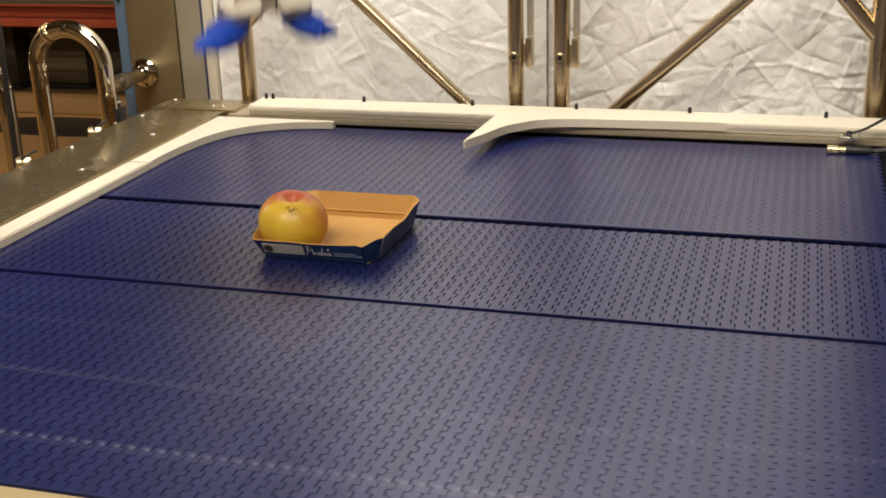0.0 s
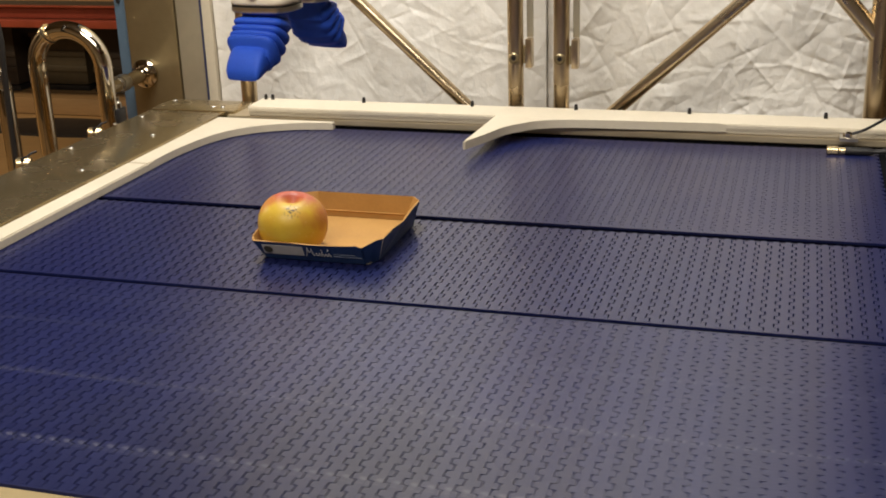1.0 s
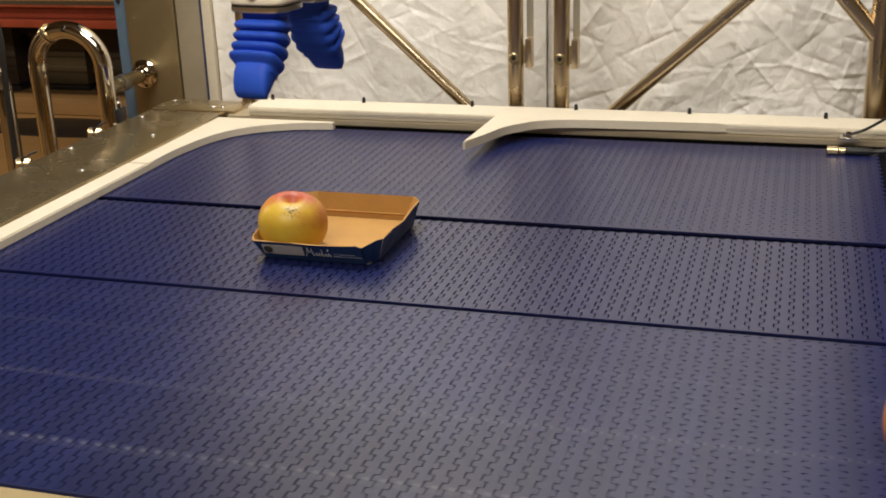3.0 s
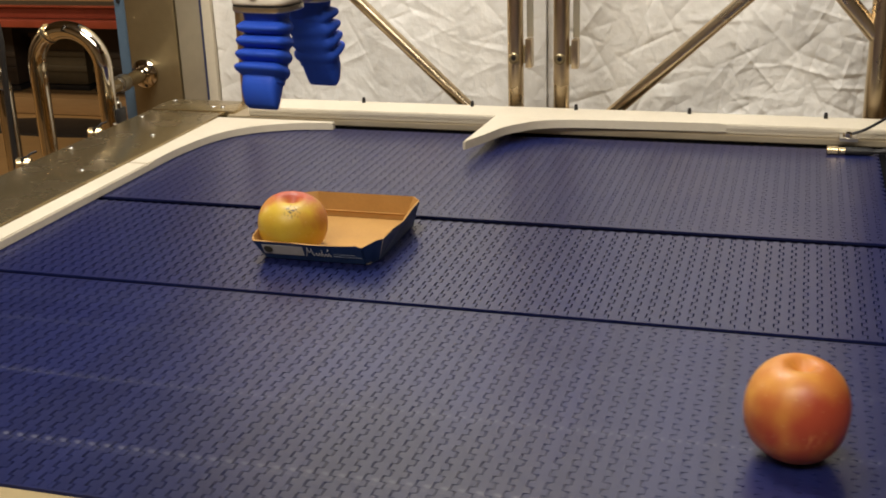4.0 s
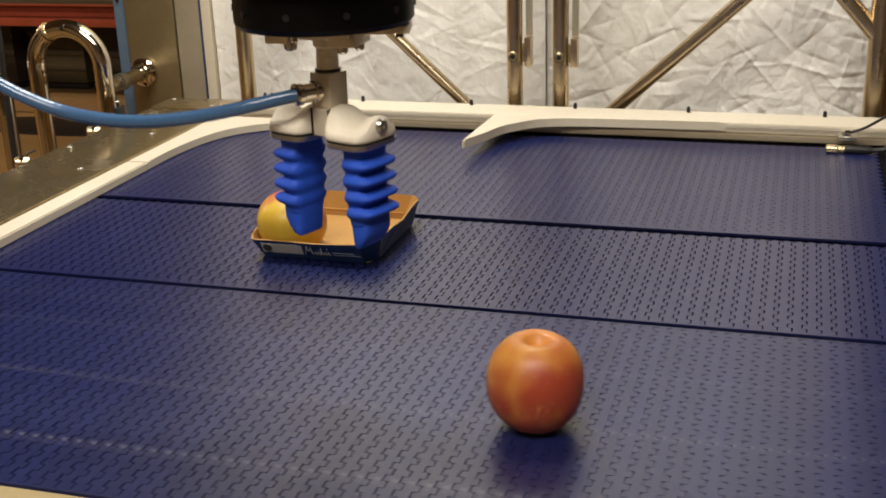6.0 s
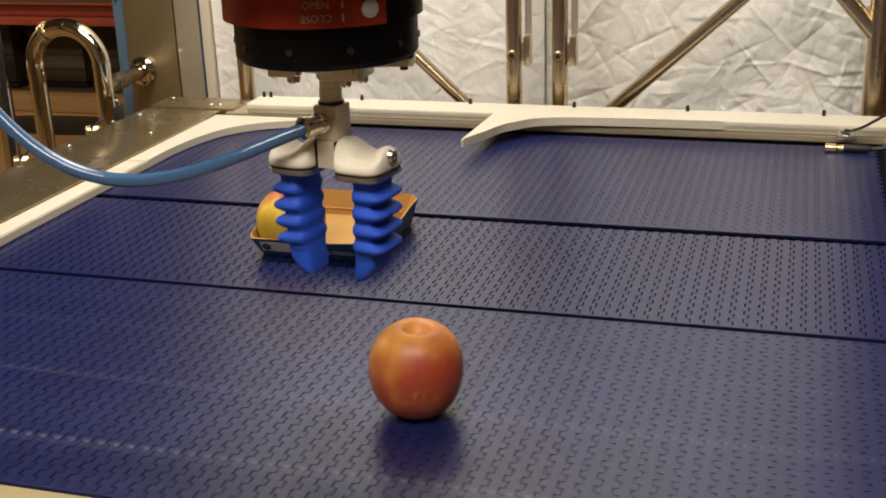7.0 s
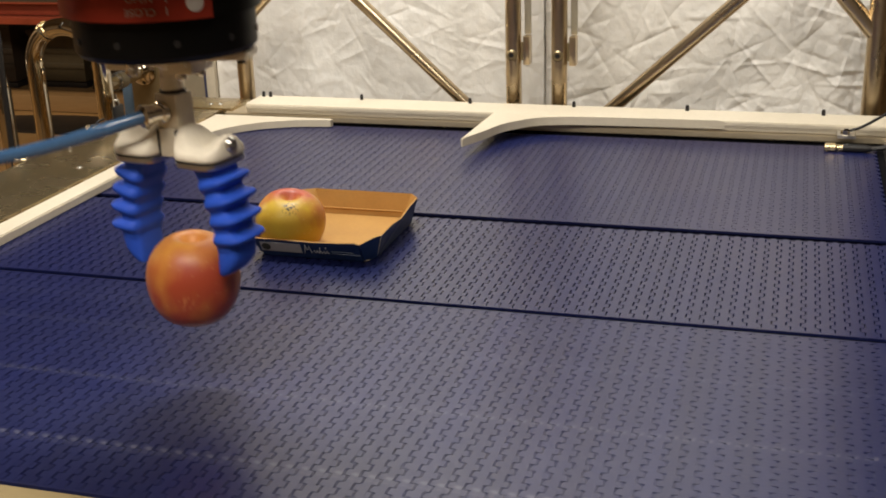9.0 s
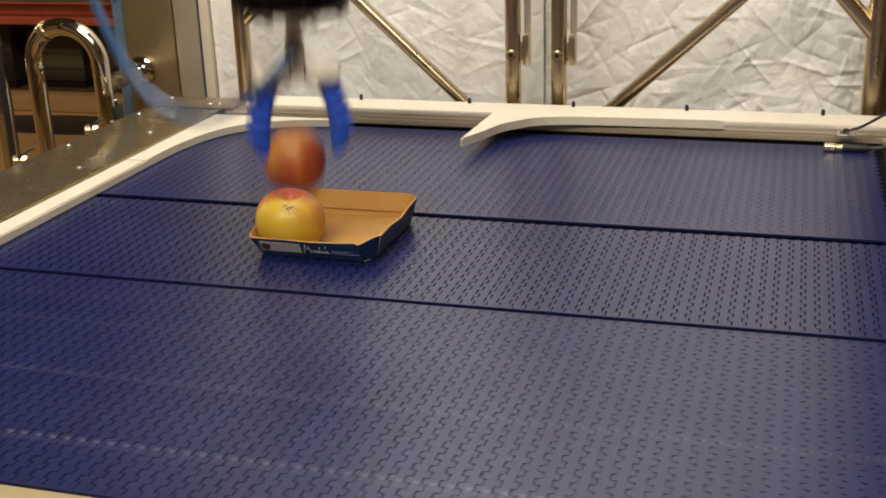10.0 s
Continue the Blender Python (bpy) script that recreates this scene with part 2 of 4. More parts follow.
def ceiling_light(x, y, z, sx, sy, target=None):
    t = thing("ceiling_light", look((x, y, z), target) if target else pose(x, y, z), "long warm white ceiling light fixture, added out of view", "lamp", "hall lights")
    part("frame", boxed(-sx / 2 - 0.03, sx / 2 + 0.03, -sy / 2 - 0.03, sy / 2 + 0.03, 0.02, 0.075, 0.005), M_ALU, t)
    part("diffuser", boxed(-sx / 2, sx / 2, -sy / 2, sy / 2, 0.006, 0.016), M_LAMP, t)
    back = t.matrix_world.inverted()
    for hx in (-sx / 2, sx / 2):
        a = t.matrix_world @ Vector((hx, 0, 0.07))
        part("hanger", tubed([back @ a, back @ Vector((a.x, a.y, 2.604))], 0.004, 8), M_ALU, t)
    return t


ceiling_light(-0.68, 1.42, 1.71, 0.6, 0.3)
ceiling_light(-0.25, -0.75, 2.408, 2.2, 1.0, (-0.55, 1.5, 0.108))
# Made-up fixture that goes with the added back fill lamp.
ceiling_light(-6.0, 2.6, 2.53, 1.6, 0.5)


# ---------------- white sheet behind the cell ----------------
def crumple(x, z, seed):
    """Facets and sharp ridges like those of crushed sheeting."""
    warp = 0.05 * noise.noise(Vector((x * 7, seed, z * 7)))
    a, _ = noise.voronoi(Vector((x * 12 + warp * 14, seed * 1.7, z * 9 + warp * 11)))
    b, _ = noise.voronoi(Vector((x * 27 + warp * 16, seed * 2.3, z * 21 - warp * 9)))
    c, _ = noise.voronoi(Vector((x * 55 + warp * 30, seed * 1.3, z * 46 + warp * 20)))
    q = Vector((x * 14 + warp * 9, seed * 4.1, z * 14 - warp * 8))
    ridge = 1 - abs(noise.noise(q)) * 2.4
    fold = 1 - abs(noise.noise(q * 2.3 + Vector((3, 0, 1)))) * 2.4
    big = 0.5 + 0.5 * noise.noise(Vector((x * 5, seed * 3.1, z * 5)))
    return 0.0034 * big * (a[1] - a[0]) + 0.0046 * (1 - 0.6 * big) * (b[1] - b[0]) + 0.0016 * (c[1] - c[0]) + 0.0018 * max(0.0, ridge) ** 5 + 0.0010 * max(0.0, fold) ** 4


def sheet_mesh(x0, x1, z0, z1, seed, crush, drape, nx=400, nz=320):
    """A hung plastic sheet with creases and soft folds."""
    rng = random.Random(seed)
    creases = []
    for _ in range(340):
        creases.append((rng.uniform(x0, x1), rng.uniform(max(z0, -0.1), min(z1, 0.5)), rng.uniform(0, math.pi), rng.uniform(0.012, 0.06), rng.choice((-1, 1)) * rng.uniform(0.0015, 0.0045), rng.uniform(0.0022, 0.0055)))
    xs = np.linspace(x0, x1, nx)
    zs = np.concatenate((np.linspace(z0, 0.42, nz - 60), np.linspace(0.42, z1, 61)[1:]))
    gx, gz = np.meshgrid(xs, zs)
    d = np.zeros_like(gx)
    for cx, cz, a, ln, amp, w in creases:
        u = (gx - cx) * math.cos(a) + (gz - cz) * math.sin(a)
        v = -(gx - cx) * math.sin(a) + (gz - cz) * math.cos(a)
        d += amp * np.exp(-(u / ln) ** 2) * np.exp(-np.abs(v) / w)
    verts, faces = [], []
    for j in range(nz):
        for i in range(nx):
            p = Vector((gx[j, i] * 4 + seed, 0, gz[j, i] * 2.2))
            fold = noise.noise(Vector((gx[j, i] * 17 + 0.6 * gz[j, i], seed, gz[j, i] * 1.2)))
            y = crush * (1.15 * d[j, i] + crumple(gx[j, i], gz[j, i], seed)) + 0.0035 * noise.noise(p) + 0.002 * noise.noise(p * 3.1) + drape * fold
            verts.append((gx[j, i], y, gz[j, i]))
    for j in range(nz - 1):
        for i in range(nx - 1):
            k = j * nx + i
            faces.append((k, k + 1, k + nx + 1, k + nx))
    me = bpy.data.meshes.new("sheet")
    me.from_pydata(verts, [], faces)
    for p in me.polygons:
        p.use_smooth = True
    return me


def hang_sheet(x0, x1, y, seed, crush, drape):
    ob = part("plastic_sheet", sheet_mesh(x0, x1, -0.12, 1.9, seed, crush, drape), M_TARP)
    ob.location = (0, y, 0)
    s = ob.modifiers.new("thickness", "SOLIDIFY")
    s.thickness = 0.0012
    return tagged(ob, "crumpled white woven plastic sheet hung behind the frame", "sheet", "white sheets")


hang_sheet(-1.004, -0.4002, 1.93, 3, 0.27, 0.011)
hang_sheet(-0.3998, 0.127, 1.933, 11, 0.50, 0.003)
tagged(part("wall_panel", boxed(-1.004, 0.127, 1.97, 2.0, FLOOR_Z, 1.9), M_TARP), "white panel behind the hung sheets", "wall", kind="structure")


# ---------------- tube doors of the cell ----------------
def clamp(parent, x, z):
    """A flat hinge bar beside the upright, its dark end block and a socket screw on the tube."""
    part("hinge_bar", boxed(x + 0.0165, x + 0.0265, 1.806, 1.812, z + 0.026, 0.9, 0.001), M_COLSIDE, parent, "pale flat hinge bar")
    c = part("hinge_clamp", boxed(x + 0.0165, x + 0.0270, 1.792, 1.812, z - 0.020, z + 0.025, 0.002), M_TUBE, parent)
    part("hinge_web", boxed(x + 0.010, x + 0.018, 1.798, 1.806, z - 0.014, z + 0.014, 0.001), M_COLUMN, c)
    screw = part("socket_screw", spin(lathe([(0.0085, 0), (0.0085, 0.003), (0.0065, 0.005), (0.0048, 0.005), (0.0044, 0.0022), (0, 0.0022)], 18), pose(x, 1.7885, z - 0.004, 90)), M_COLUMN, parent)
    part("socket", spin(lathe([(0.0036, 0), (0.0036, 0.0008), (0, 0.0008)], 6), pose(x, 1.7860, z - 0.004, 90)), M_DARK, screw, "dark hex socket")


def tube_door(label, uprights, braces, clamps):
    t = thing("tube_door", pose(0, 0, 0), label, "door frame", "tube doors")
    for x, r in uprights:
        part("upright", tubed([(x, 1.8, FLOOR_Z + 0.05), (x, 1.8, 0.9)], r, 20), M_TUBE, t)
        part("foot", lathe([(0.03, FLOOR_Z), (0.03, FLOOR_Z + 0.012), (r, FLOOR_Z + 0.05)], 20, (x, 1.8, 0)), M_STEEL, t)
    for a, b, r in braces:
        part("brace", tubed([(a[0], 1.8, a[1]), (b[0], 1.8, b[1])], r, 20), M_TUBE, t)
    for x, z in clamps:
        clamp(t, x, z)
    return t


tube_door("polished tube door frame with diagonal brace", [(-0.884, 0.0135), (-0.4225, 0.0125)], [((-0.87, 0.355), (-0.43, -0.054), 0.0095), ((-0.884, 0.132), (-0.80, 0.212), 0.0095)], [(-0.4225, 0.098)])
tube_door("polished tube door frame with crossing braces", [(-0.350, 0.0125), (0.111, 0.0145)], [((-0.335, -0.05), (0.10, 0.349), 0.0105), ((0.111, 0.13), (0.02, 0.234), 0.0125)], [(-0.350, 0.098)])

# ---------------- conveyor frame ----------------
t = thing("conveyor_table", pose(0, 0, FLOOR_Z), "stainless steel conveyor table frame under blue belts", "frame")
U = -FLOOR_Z
part("bed", boxed(-0.99, 0.14, 1.0, 1.76, U - 0.16, U - 0.03), M_STEEL, t)
part("front_bed", boxed(-2.2, 1.4, 0.66, 0.995, U - 0.16, U - 0.03), M_STEEL, t)
for x in (-0.95, 0.10):
    for y in (0.72, 1.72):
        part("leg", boxed(x - 0.025, x + 0.025, y - 0.025, y + 0.025, 0.02, U - 0.16, 0.003), M_STEEL, t)
        part("foot", lathe([(0.03, 0), (0.03, 0.01), (0.012, 0.022)], 16, (x, y, 0)), M_DARK, t)
part("front_rail", boxed(-2.2, 1.4, 0.550, 0.6195, U - 0.07, U - 0.0012, 0.002), M_RAIL, t, "tan steel side rail")
part("side_gap", boxed(0.1126, 0.1236, 1.01, 1.682, U - 0.05, U - 0.004), M_MATTE, t, "dark gap strip")
part("side_rail", boxed(0.1240, 0.30, 1.01, 1.682, U - 0.05, U + 0.0060, 0.002), M_STEEL, t, "dull steel side rail")
# Black strips cover the belts' lit edges and stand in for gap shade.
part("gap_shade_strip", boxed(-0.99, 0.14, 1.0036, 1.0092, U - 0.03, U - 0.0022), M_GAP_SHADE, t)
part("gap_shade_strip", boxed(-0.99, 0.14, 1.2660, 1.2756, U - 0.03, U - 0.0022), M_GAP_SHADE, t)

# left cover plates with screws
cover = thing("cover_plate", pose(-0.93, 1.3, 0), "scuffed stainless cover plate with screws beside the belt", "plate", "cover plates")
part("sheet", spin(boxed(-1.012, -0.879, 1.01, 1.690, 0.002, 0.014, 0.0015), pose(0.93, -1.3, 0)), M_PLATE, cover)
part("skirt", spin(boxed(-1.011, -1.003, 1.01, 1.690, -0.11, 0.001), pose(0.93, -1.3, 0)), M_PLATE, cover)
SCREW = finish(bolt_head(0.0040, 0.0020), True)
for x, y in ((-0.912, 1.12), (-0.914, 1.336), (-0.917, 1.531), (-0.998, 1.44), (-0.998, 1.64), (-0.990, 1.23)):
    s = part("screw", SCREW, M_STEEL, cover)
    s.location = (x + 0.93, y - 1.3, 0.014)
cover2 = thing("cover_plate", pose(-0.93, 1.7, 0), "stainless corner cover plate at the belt's end", "plate", "cover plates")
part("sheet", spin(boxed(-1.010, -0.862, 1.693, 1.765, 0.002, 0.016, 0.0015), pose(0.93, -1.7, 0)), M_PLATE, cover2)
part("skirt", spin(boxed(-1.009, -0.87, 1.757, 1.764, -0.11, 0.001), pose(0.93, -1.7, 0)), M_PLATE, cover2)
for x, y in ((-0.910, 1.716), (-0.893, 1.716), (-0.998, 1.75)):
    s = part("screw", SCREW, M_STEEL, cover2)
    s.location = (x + 0.93, y - 1.7, 0.016)
for x, y in ((-1.038, 1.385), (-1.036, 1.566)):
    w = thing("wing_clamp", pose(x, y, 0), "small bright knob clamp on the plate's edge", "clamp", "knob clamps")
    part("arm", boxed(-0.008, 0.026, -0.006, 0.006, -0.014, 0.001, 0.002), M_STEEL, w)
    part("knob", spin(lathe([(0.0080, -0.012), (0.0095, -0.010), (0.0095, 0.006), (0.0080, 0.009), (0, 0.009)], 20), pose(0, 0, 0.004, 0, 90, 20)), M_BRASS, w, "bright tan knob")
    part("notch", boxed(0.0005, 0.0028, -0.0102, 0.0030, 0.0080, 0.0150, 0.0005), M_DARK, w, "black notch")
    part("lever", tubed(curve_pts([(0.004, 0, 0.013), (0.006, 0.005, 0.017), (0.011, 0.014, 0.019)], 5), 0.0016, 8), M_DARK, w)

# ---------------- white guides ----------------
inner = [(-0.846, 1.012), (-0.846, 1.35), (-0.846, 1.45), (-0.842, 1.50), (-0.834, 1.545), (-0.820, 1.583), (-0.798, 1.612), (-0.768, 1.634), (-0.73, 1.650), (-0.683, 1.658), (-0.680, 1.659)]
guide_curve = [(p.x, p.y) for p in curve_pts([(x, y, 0) for x, y in inner], 4)]
side_guide = thing("side_guide", pose(-0.86, 1.3, 0), "cream plastic side guide curving round the belt corner", "guide rail")
corner = [(-0.846, 1.392)] + [p for p in guide_curve if p[1] > 1.395] + [(-0.679, 1.668), (-0.878, 1.668), (-0.877, 1.392)]
part("straight_rail", spin(slab([(-0.846, 1.012), (-0.846, 1.3916), (-0.877, 1.3916), (-0.876, 1.012)], 0.0012, 0.0120, 0.0015), pose(0.86, -1.3, 0)), M_WHITE, side_guide)
part("corner_piece", spin(slab(corner, 0.0012, 0.0120, 0.0015), pose(0.86, -1.3, 0)), M_WHITE, side_guide)

fence = thing("end_fence", pose(-0.37, 1.7, 0), "cream plastic end fence on a steel strip along the belt end", "fence")
FX0, FX1 = -0.832, 0.30


def fence_part(name, prof, x0, x1, material, label=""):
    bm = bmesh.new()
    a = [bm.verts.new((x0 + 0.37, y - 1.7, z)) for y, z in prof]
    b = [bm.verts.new((x1 + 0.37, y - 1.7, z)) for y, z in prof]
    n = len(prof)
    bm.faces.new(a)
    bm.faces.new(b[::-1])
    for k in range(n):
        bm.faces.new((a[k], a[(k + 1) % n], b[(k + 1) % n], b[k]))
    bmesh.ops.bevel(bm, geom=[e for e in bm.edges if abs(e.verts[0].co.x - e.verts[1].co.x) > 0.1], offset=0.0012, segments=2, affect="EDGES")
    return part(name, bm, material, fence, label)


fence_part("fence_bar", [(1.6865, 0.0115), (1.6865, 0.0175), (1.684, 0.019), (1.684, 0.026), (1.690, 0.0275), (1.745, 0.0275), (1.745, 0.0115)], FX0, FX1, M_WHITE)
fence_part("steel_strip", [(1.6835, 0.0016), (1.6835, 0.0112), (1.740, 0.0112), (1.740, 0.0016)], -0.87, FX1, M_STRIP, "dull tan steel strip")
# Black bar added to stand in for the shadow below the steel strip.
fence_part("shadow_gap", [(1.688, -0.03), (1.688, 0.0013), (1.740, 0.0013), (1.740, -0.03)], -0.855, FX1, M_MATTE, "black bar for the shadow gap under the strip")
PIN = finish(lathe([(0.0028, 0), (0.0028, 0.006), (0.002, 0.009), (0, 0.009)], 10), True)
for x in (-0.824, -0.812, -0.655, -0.477, -0.315, -0.147, 0.044):
    p = part("pin", PIN, M_DARK, fence)
    p.location = (x + 0.37, 0.036, 0.0270)

low = curve_pts([(-0.431, 1.526, 0), (-0.413, 1.569, 0), (-0.398, 1.612, 0), (-0.379, 1.638, 0), (-0.355, 1.660, 0), (-0.306, 1.674, 0), (-0.20, 1.6805, 0), (-0.10, 1.6834, 0)], 5)
fin = [(p.x, p.y) for p in low] + [(-0.09, 1.6838), (-0.428, 1.6838), (-0.429, 1.612), (-0.431, 1.560), (-0.4345, 1.528)]
tagged(part("diverter_finger", slab(fin, 0.0150, 0.0272, 0.0020), M_WHITE), "cream plastic diverter finger reaching over the belt", "guide rail")

# sensor at the end of the belt
sensor = thing("sensor", pose(0.066, 1.655, 0.0115), "small steel sensor with black cable on the fence", "sensor")
part("body", spin(lathe([(0.0045, 0), (0.006, 0.001), (0.006, 0.014), (0.0045, 0.016), (0.0045, 0.024), (0, 0.024)], 16), pose(-0.02, -0.012, -0.006, 0, 90, 0)), M_BRASS, sensor)
part("collar", spin(lathe([(0.0055, 0), (0.0055, 0.03), (0.004, 0.036), (0, 0.036)], 16), pose(0.004, -0.012, -0.006, 0, 90, 0)), M_DARK, sensor)
part("bracket", boxed(-0.004, 0.02, -0.004, 0.026, 0.004, 0.009, 0.001), M_ALU, sensor)
part("nut", lathe([(0.006, 0), (0.006, 0.006), (0.003, 0.008), (0, 0.008)], 6, (0.006, 0.004, 0.009)), M_CHROME, sensor)
part("cable", tubed(curve_pts([(0.038, -0.012, -0.006), (0.06, -0.012, -0.003), (0.10, -0.02, 0.012), (0.2, -0.02, 0.0)], 6), 0.0035, 8), M_DARK, sensor)
part("cable", tubed(curve_pts([(0.012, 0.004, 0.014), (0.03, 0.002, 0.022), (0.07, -0.01, 0.05), (0.12, -0.02, 0.07)], 6), 0.002, 8), M_DARK, sensor)

# ---------------- column, post and handrail beside the belts ----------------
col = thing("steel_column", pose(-1.12, 1.95, FLOOR_Z), "dull stainless steel column with a white edge strip", "column")
part("body", boxed(-0.058, 0.042, -0.03, 0.10, 0, 3.1, 0.003), M_COLUMN, col)
# Column's side face; its brighter lighting is put into the paler colour.
part("lit_side_face", boxed(0.044, 0.094, -0.028, 0.06, 0, 3.1, 0.002), M_COLSIDE, col)
part("edge_strip", boxed(0.0965, 0.114, -0.03, 0.03, 0, 3.1, 0.001), M_WHITE, col, "cream edge strip")
part("blue_seam", boxed(0.0945, 0.0962, -0.034, 0.0, 0, 3.1), M_SEAM, col, "thin dark blue seam")
post = thing("blue_post", pose(-1.198, 1.95, FLOOR_Z), "blue painted steel post with bolt holes", "post")
part("profile", boxed(-0.010, 0.012, -0.016, 0.016, 0, 3.1, 0.003), M_BLUEPAINT, post)
for z in (0.80, 1.055):
    part("bolt", spin(lathe([(0.004, 0), (0.004, 0.003), (0, 0.003)], 10), pose(0, -0.016, z, 90)), M_DARK, post)

def handrail(x, y, top, label):
    """A polished loop of tube standing on two floor flanges."""
    t = thing("handrail", pose(x, y, FLOOR_Z), label, "handrail", "handrails")
    arc = [(0.063 * math.cos(a), 0, top + 0.061 * math.sin(a)) for a in (math.pi - math.pi * k / 24 for k in range(25))]
    line = [(-0.063, 0, 0.0), (-0.063, 0, 0.5), (-0.063, 0, top - 0.03)] + arc + [(0.063, 0, top - 0.03), (0.063, 0, 0.5), (0.063, 0, 0.0)]
    part("loop", tubed(line, 0.0145, 24), M_CHROME, t)
    for fx in (-0.063, 0.063):
        part("base_flange", lathe([(0.035, 0), (0.035, 0.008), (0.015, 0.012)], 20, (fx, 0, 0)), M_STEEL, t)
    return t


rail = handrail(-1.158, 1.7, 0.980, "polished steel loop handrail held by a flanged stub")
part("clip", spin(tubed([(0, 0, -0.006), (0, 0, 0.006)], 0.0162, 20), pose(-0.033, 0, 1.033, 0, 55, 0)), M_BRASS, rail, "tan clip ring")
part("clip_gap", spin(tubed([(0, 0, -0.001), (0, 0, 0.001)], 0.0168, 20), pose(-0.033, 0, 1.033, 0, 55, 0)), M_DARK, rail, "black clip gap")
stub = part("stub", tubed([(0.060, 0.012, 0.942), (0.010, 0.215, 0.926)], 0.0125, 18), M_CHROME, rail)
part("coupling", tubed([(0.050, 0.055, 0.9388), (0.0405, 0.093, 0.9356)], 0.0150, 18), M_STEEL, stub)
flange = part("flange", spin(lathe([(0.026, 0), (0.026, 0.006), (0.02, 0.010), (0.013, 0.012)], 24), pose(0.009, 0.2195, 0.926, 90)), M_CHROME, rail)
for a in (40, 160, 280):
    part("flange_bolt", spin(bolt_head(0.0035, 0.003), pose(0.009 + 0.021 * math.cos(radians(a)), 0.212, 0.926 + 0.021 * math.sin(radians(a)), 90)), M_DARK, flange)
part("clamp_block", boxed(0.066, 0.080, -0.004, 0.026, 0.884, 0.910, 0.003), M_DARK, rail)
part("clamp_screw", spin(bolt_head(0.005, 0.006), pose(0.074, -0.004, 0.884, 90)), M_STEEL, rail)
part("top_knob", lathe([(0.006, 0), (0.006, 0.008), (0.003, 0.010), (0.003, 0.018), (0, 0.018)], 14, (0.074, 0.012, 0.910)), M_STEEL, rail)
handrail(-1.372, 1.72, 0.925, "polished steel loop handrail at the edge of the cell")

# ---------------- dim hall beyond the handrail ----------------
rack = thing("pallet_rack", pose(-3.2, 5.05, FLOOR_Z), "dark rack with red painted beams standing across the hall", "rack")
for x in (-1.1, 1.3):
    part("upright", boxed(x - 0.05, x + 0.05, -0.05, 0.05, 0, 2.6, 0.004), M_BLUEPAINT, rack)
part("beam", boxed(-1.1, 1.3, -0.08, -0.02, 0.488, 0.526, 0.006), M_REDPAINT, rack, "orange red lower beam")
part("beam", boxed(-1.1, 1.3, -0.045, 0.0, 0.529, 0.585, 0.006), M_REDDULL, rack, "dull red upper beam")
part("lip", boxed(-1.1, 1.3, -0.075, -0.045, 0.586, 0.594, 0.002), M_REDPAINT, rack)
part("deck", boxed(-1.05, 1.25, 0.05, 0.9, 0.60, 0.63), M_WOOD, rack)
for x, w, h, m in ((-0.86, 0.30, 0.16, M_WOOD), (-0.50, 0.26, 0.24, M_CRATE), (-0.14, 0.36, 0.14, M_WOOD), (0.34, 0.42, 0.22, M_CRATE), (0.86, 0.40, 0.18, M_WOOD)):
    c = thing("carton", pose(-3.2 + x, 5.05 + 0.34, FLOOR_Z + 0.63), "brown packing carton on the rack's deck", "carton", "cartons on the rack")
    part("body", boxed(-w / 2, w / 2, -0.2, 0.2, 0.001, h, 0.008), m, c)
    part("tape", boxed(-0.025, 0.025, -0.2025, 0.2025, h * 0.4, h + 0.002), M_KRAFTTAPE, c)
# Platform made up to stand in for a lit tan strip of far floor.
pallet = thing("far_floor_platform", pose(-3.45, 5.42, FLOOR_Z), "tan plank platform standing in for the lit far floor", "platform")
for k in range(4):
    part("plank", boxed(-0.95, 0.75, -0.20 + k * 0.16, -0.055 + k * 0.16, 0.068, 0.088, 0.003), M_PLANK, pallet)
part("front_board", boxed(-0.95, 0.75, -0.222, -0.202, 0.004, 0.089, 0.003), M_PLANK, pallet, "tan front board")
for x in (-0.9, -0.35, 0.2, 0.7):
    part("block", boxed(x - 0.04, x + 0.04, -0.19, 0.40, 0, 0.067, 0.003), M_CRATE, pallet)
# Crates added in near-black tones in place of the hall's unlit depth.
for x, y, w, h, m in ((-4.12, 5.50, 0.30, 0.34, M_CRATE), (-3.74, 5.56, 0.32, 0.30, M_OLIVE), (-3.38, 5.52, 0.28, 0.36, M_CRATE), (-3.02, 5.56, 0.30, 0.33, M_OLIVE)):
    c = thing("crate", pose(x, y, FLOOR_Z + 0.0885), "made-up dark crate standing in for the hall's dark depth", "crate", "crates in the hall")
    part("body", boxed(-w / 2, w / 2, -w / 2, w / 2, 0.03, h, 0.01), m, c)
    part("base", boxed(-w / 2 - 0.008, w / 2 + 0.008, -w / 2 - 0.008, w / 2 + 0.008, 0, 0.028, 0.004), M_DARK, c)
    for z in (0.10, 0.18):
        part("slat", boxed(-w / 2 - 0.006, w / 2 + 0.006, -w / 2 - 0.009, -w / 2 + 0.002, z, z + 0.03, 0.004), m, c)
    part("rim", boxed(-w / 2 - 0.006, w / 2 + 0.006, -w / 2 - 0.006, w / 2 + 0.006, h - 0.02, h + 0.002, 0.003), M_CRATE, c)
# Flat black patch on the floor before the platform.
patch_thing = thing("floor_patch", pose(-3.42, 4.94, FLOOR_Z), "flat black patch lying on the tan hall floor", "mat")
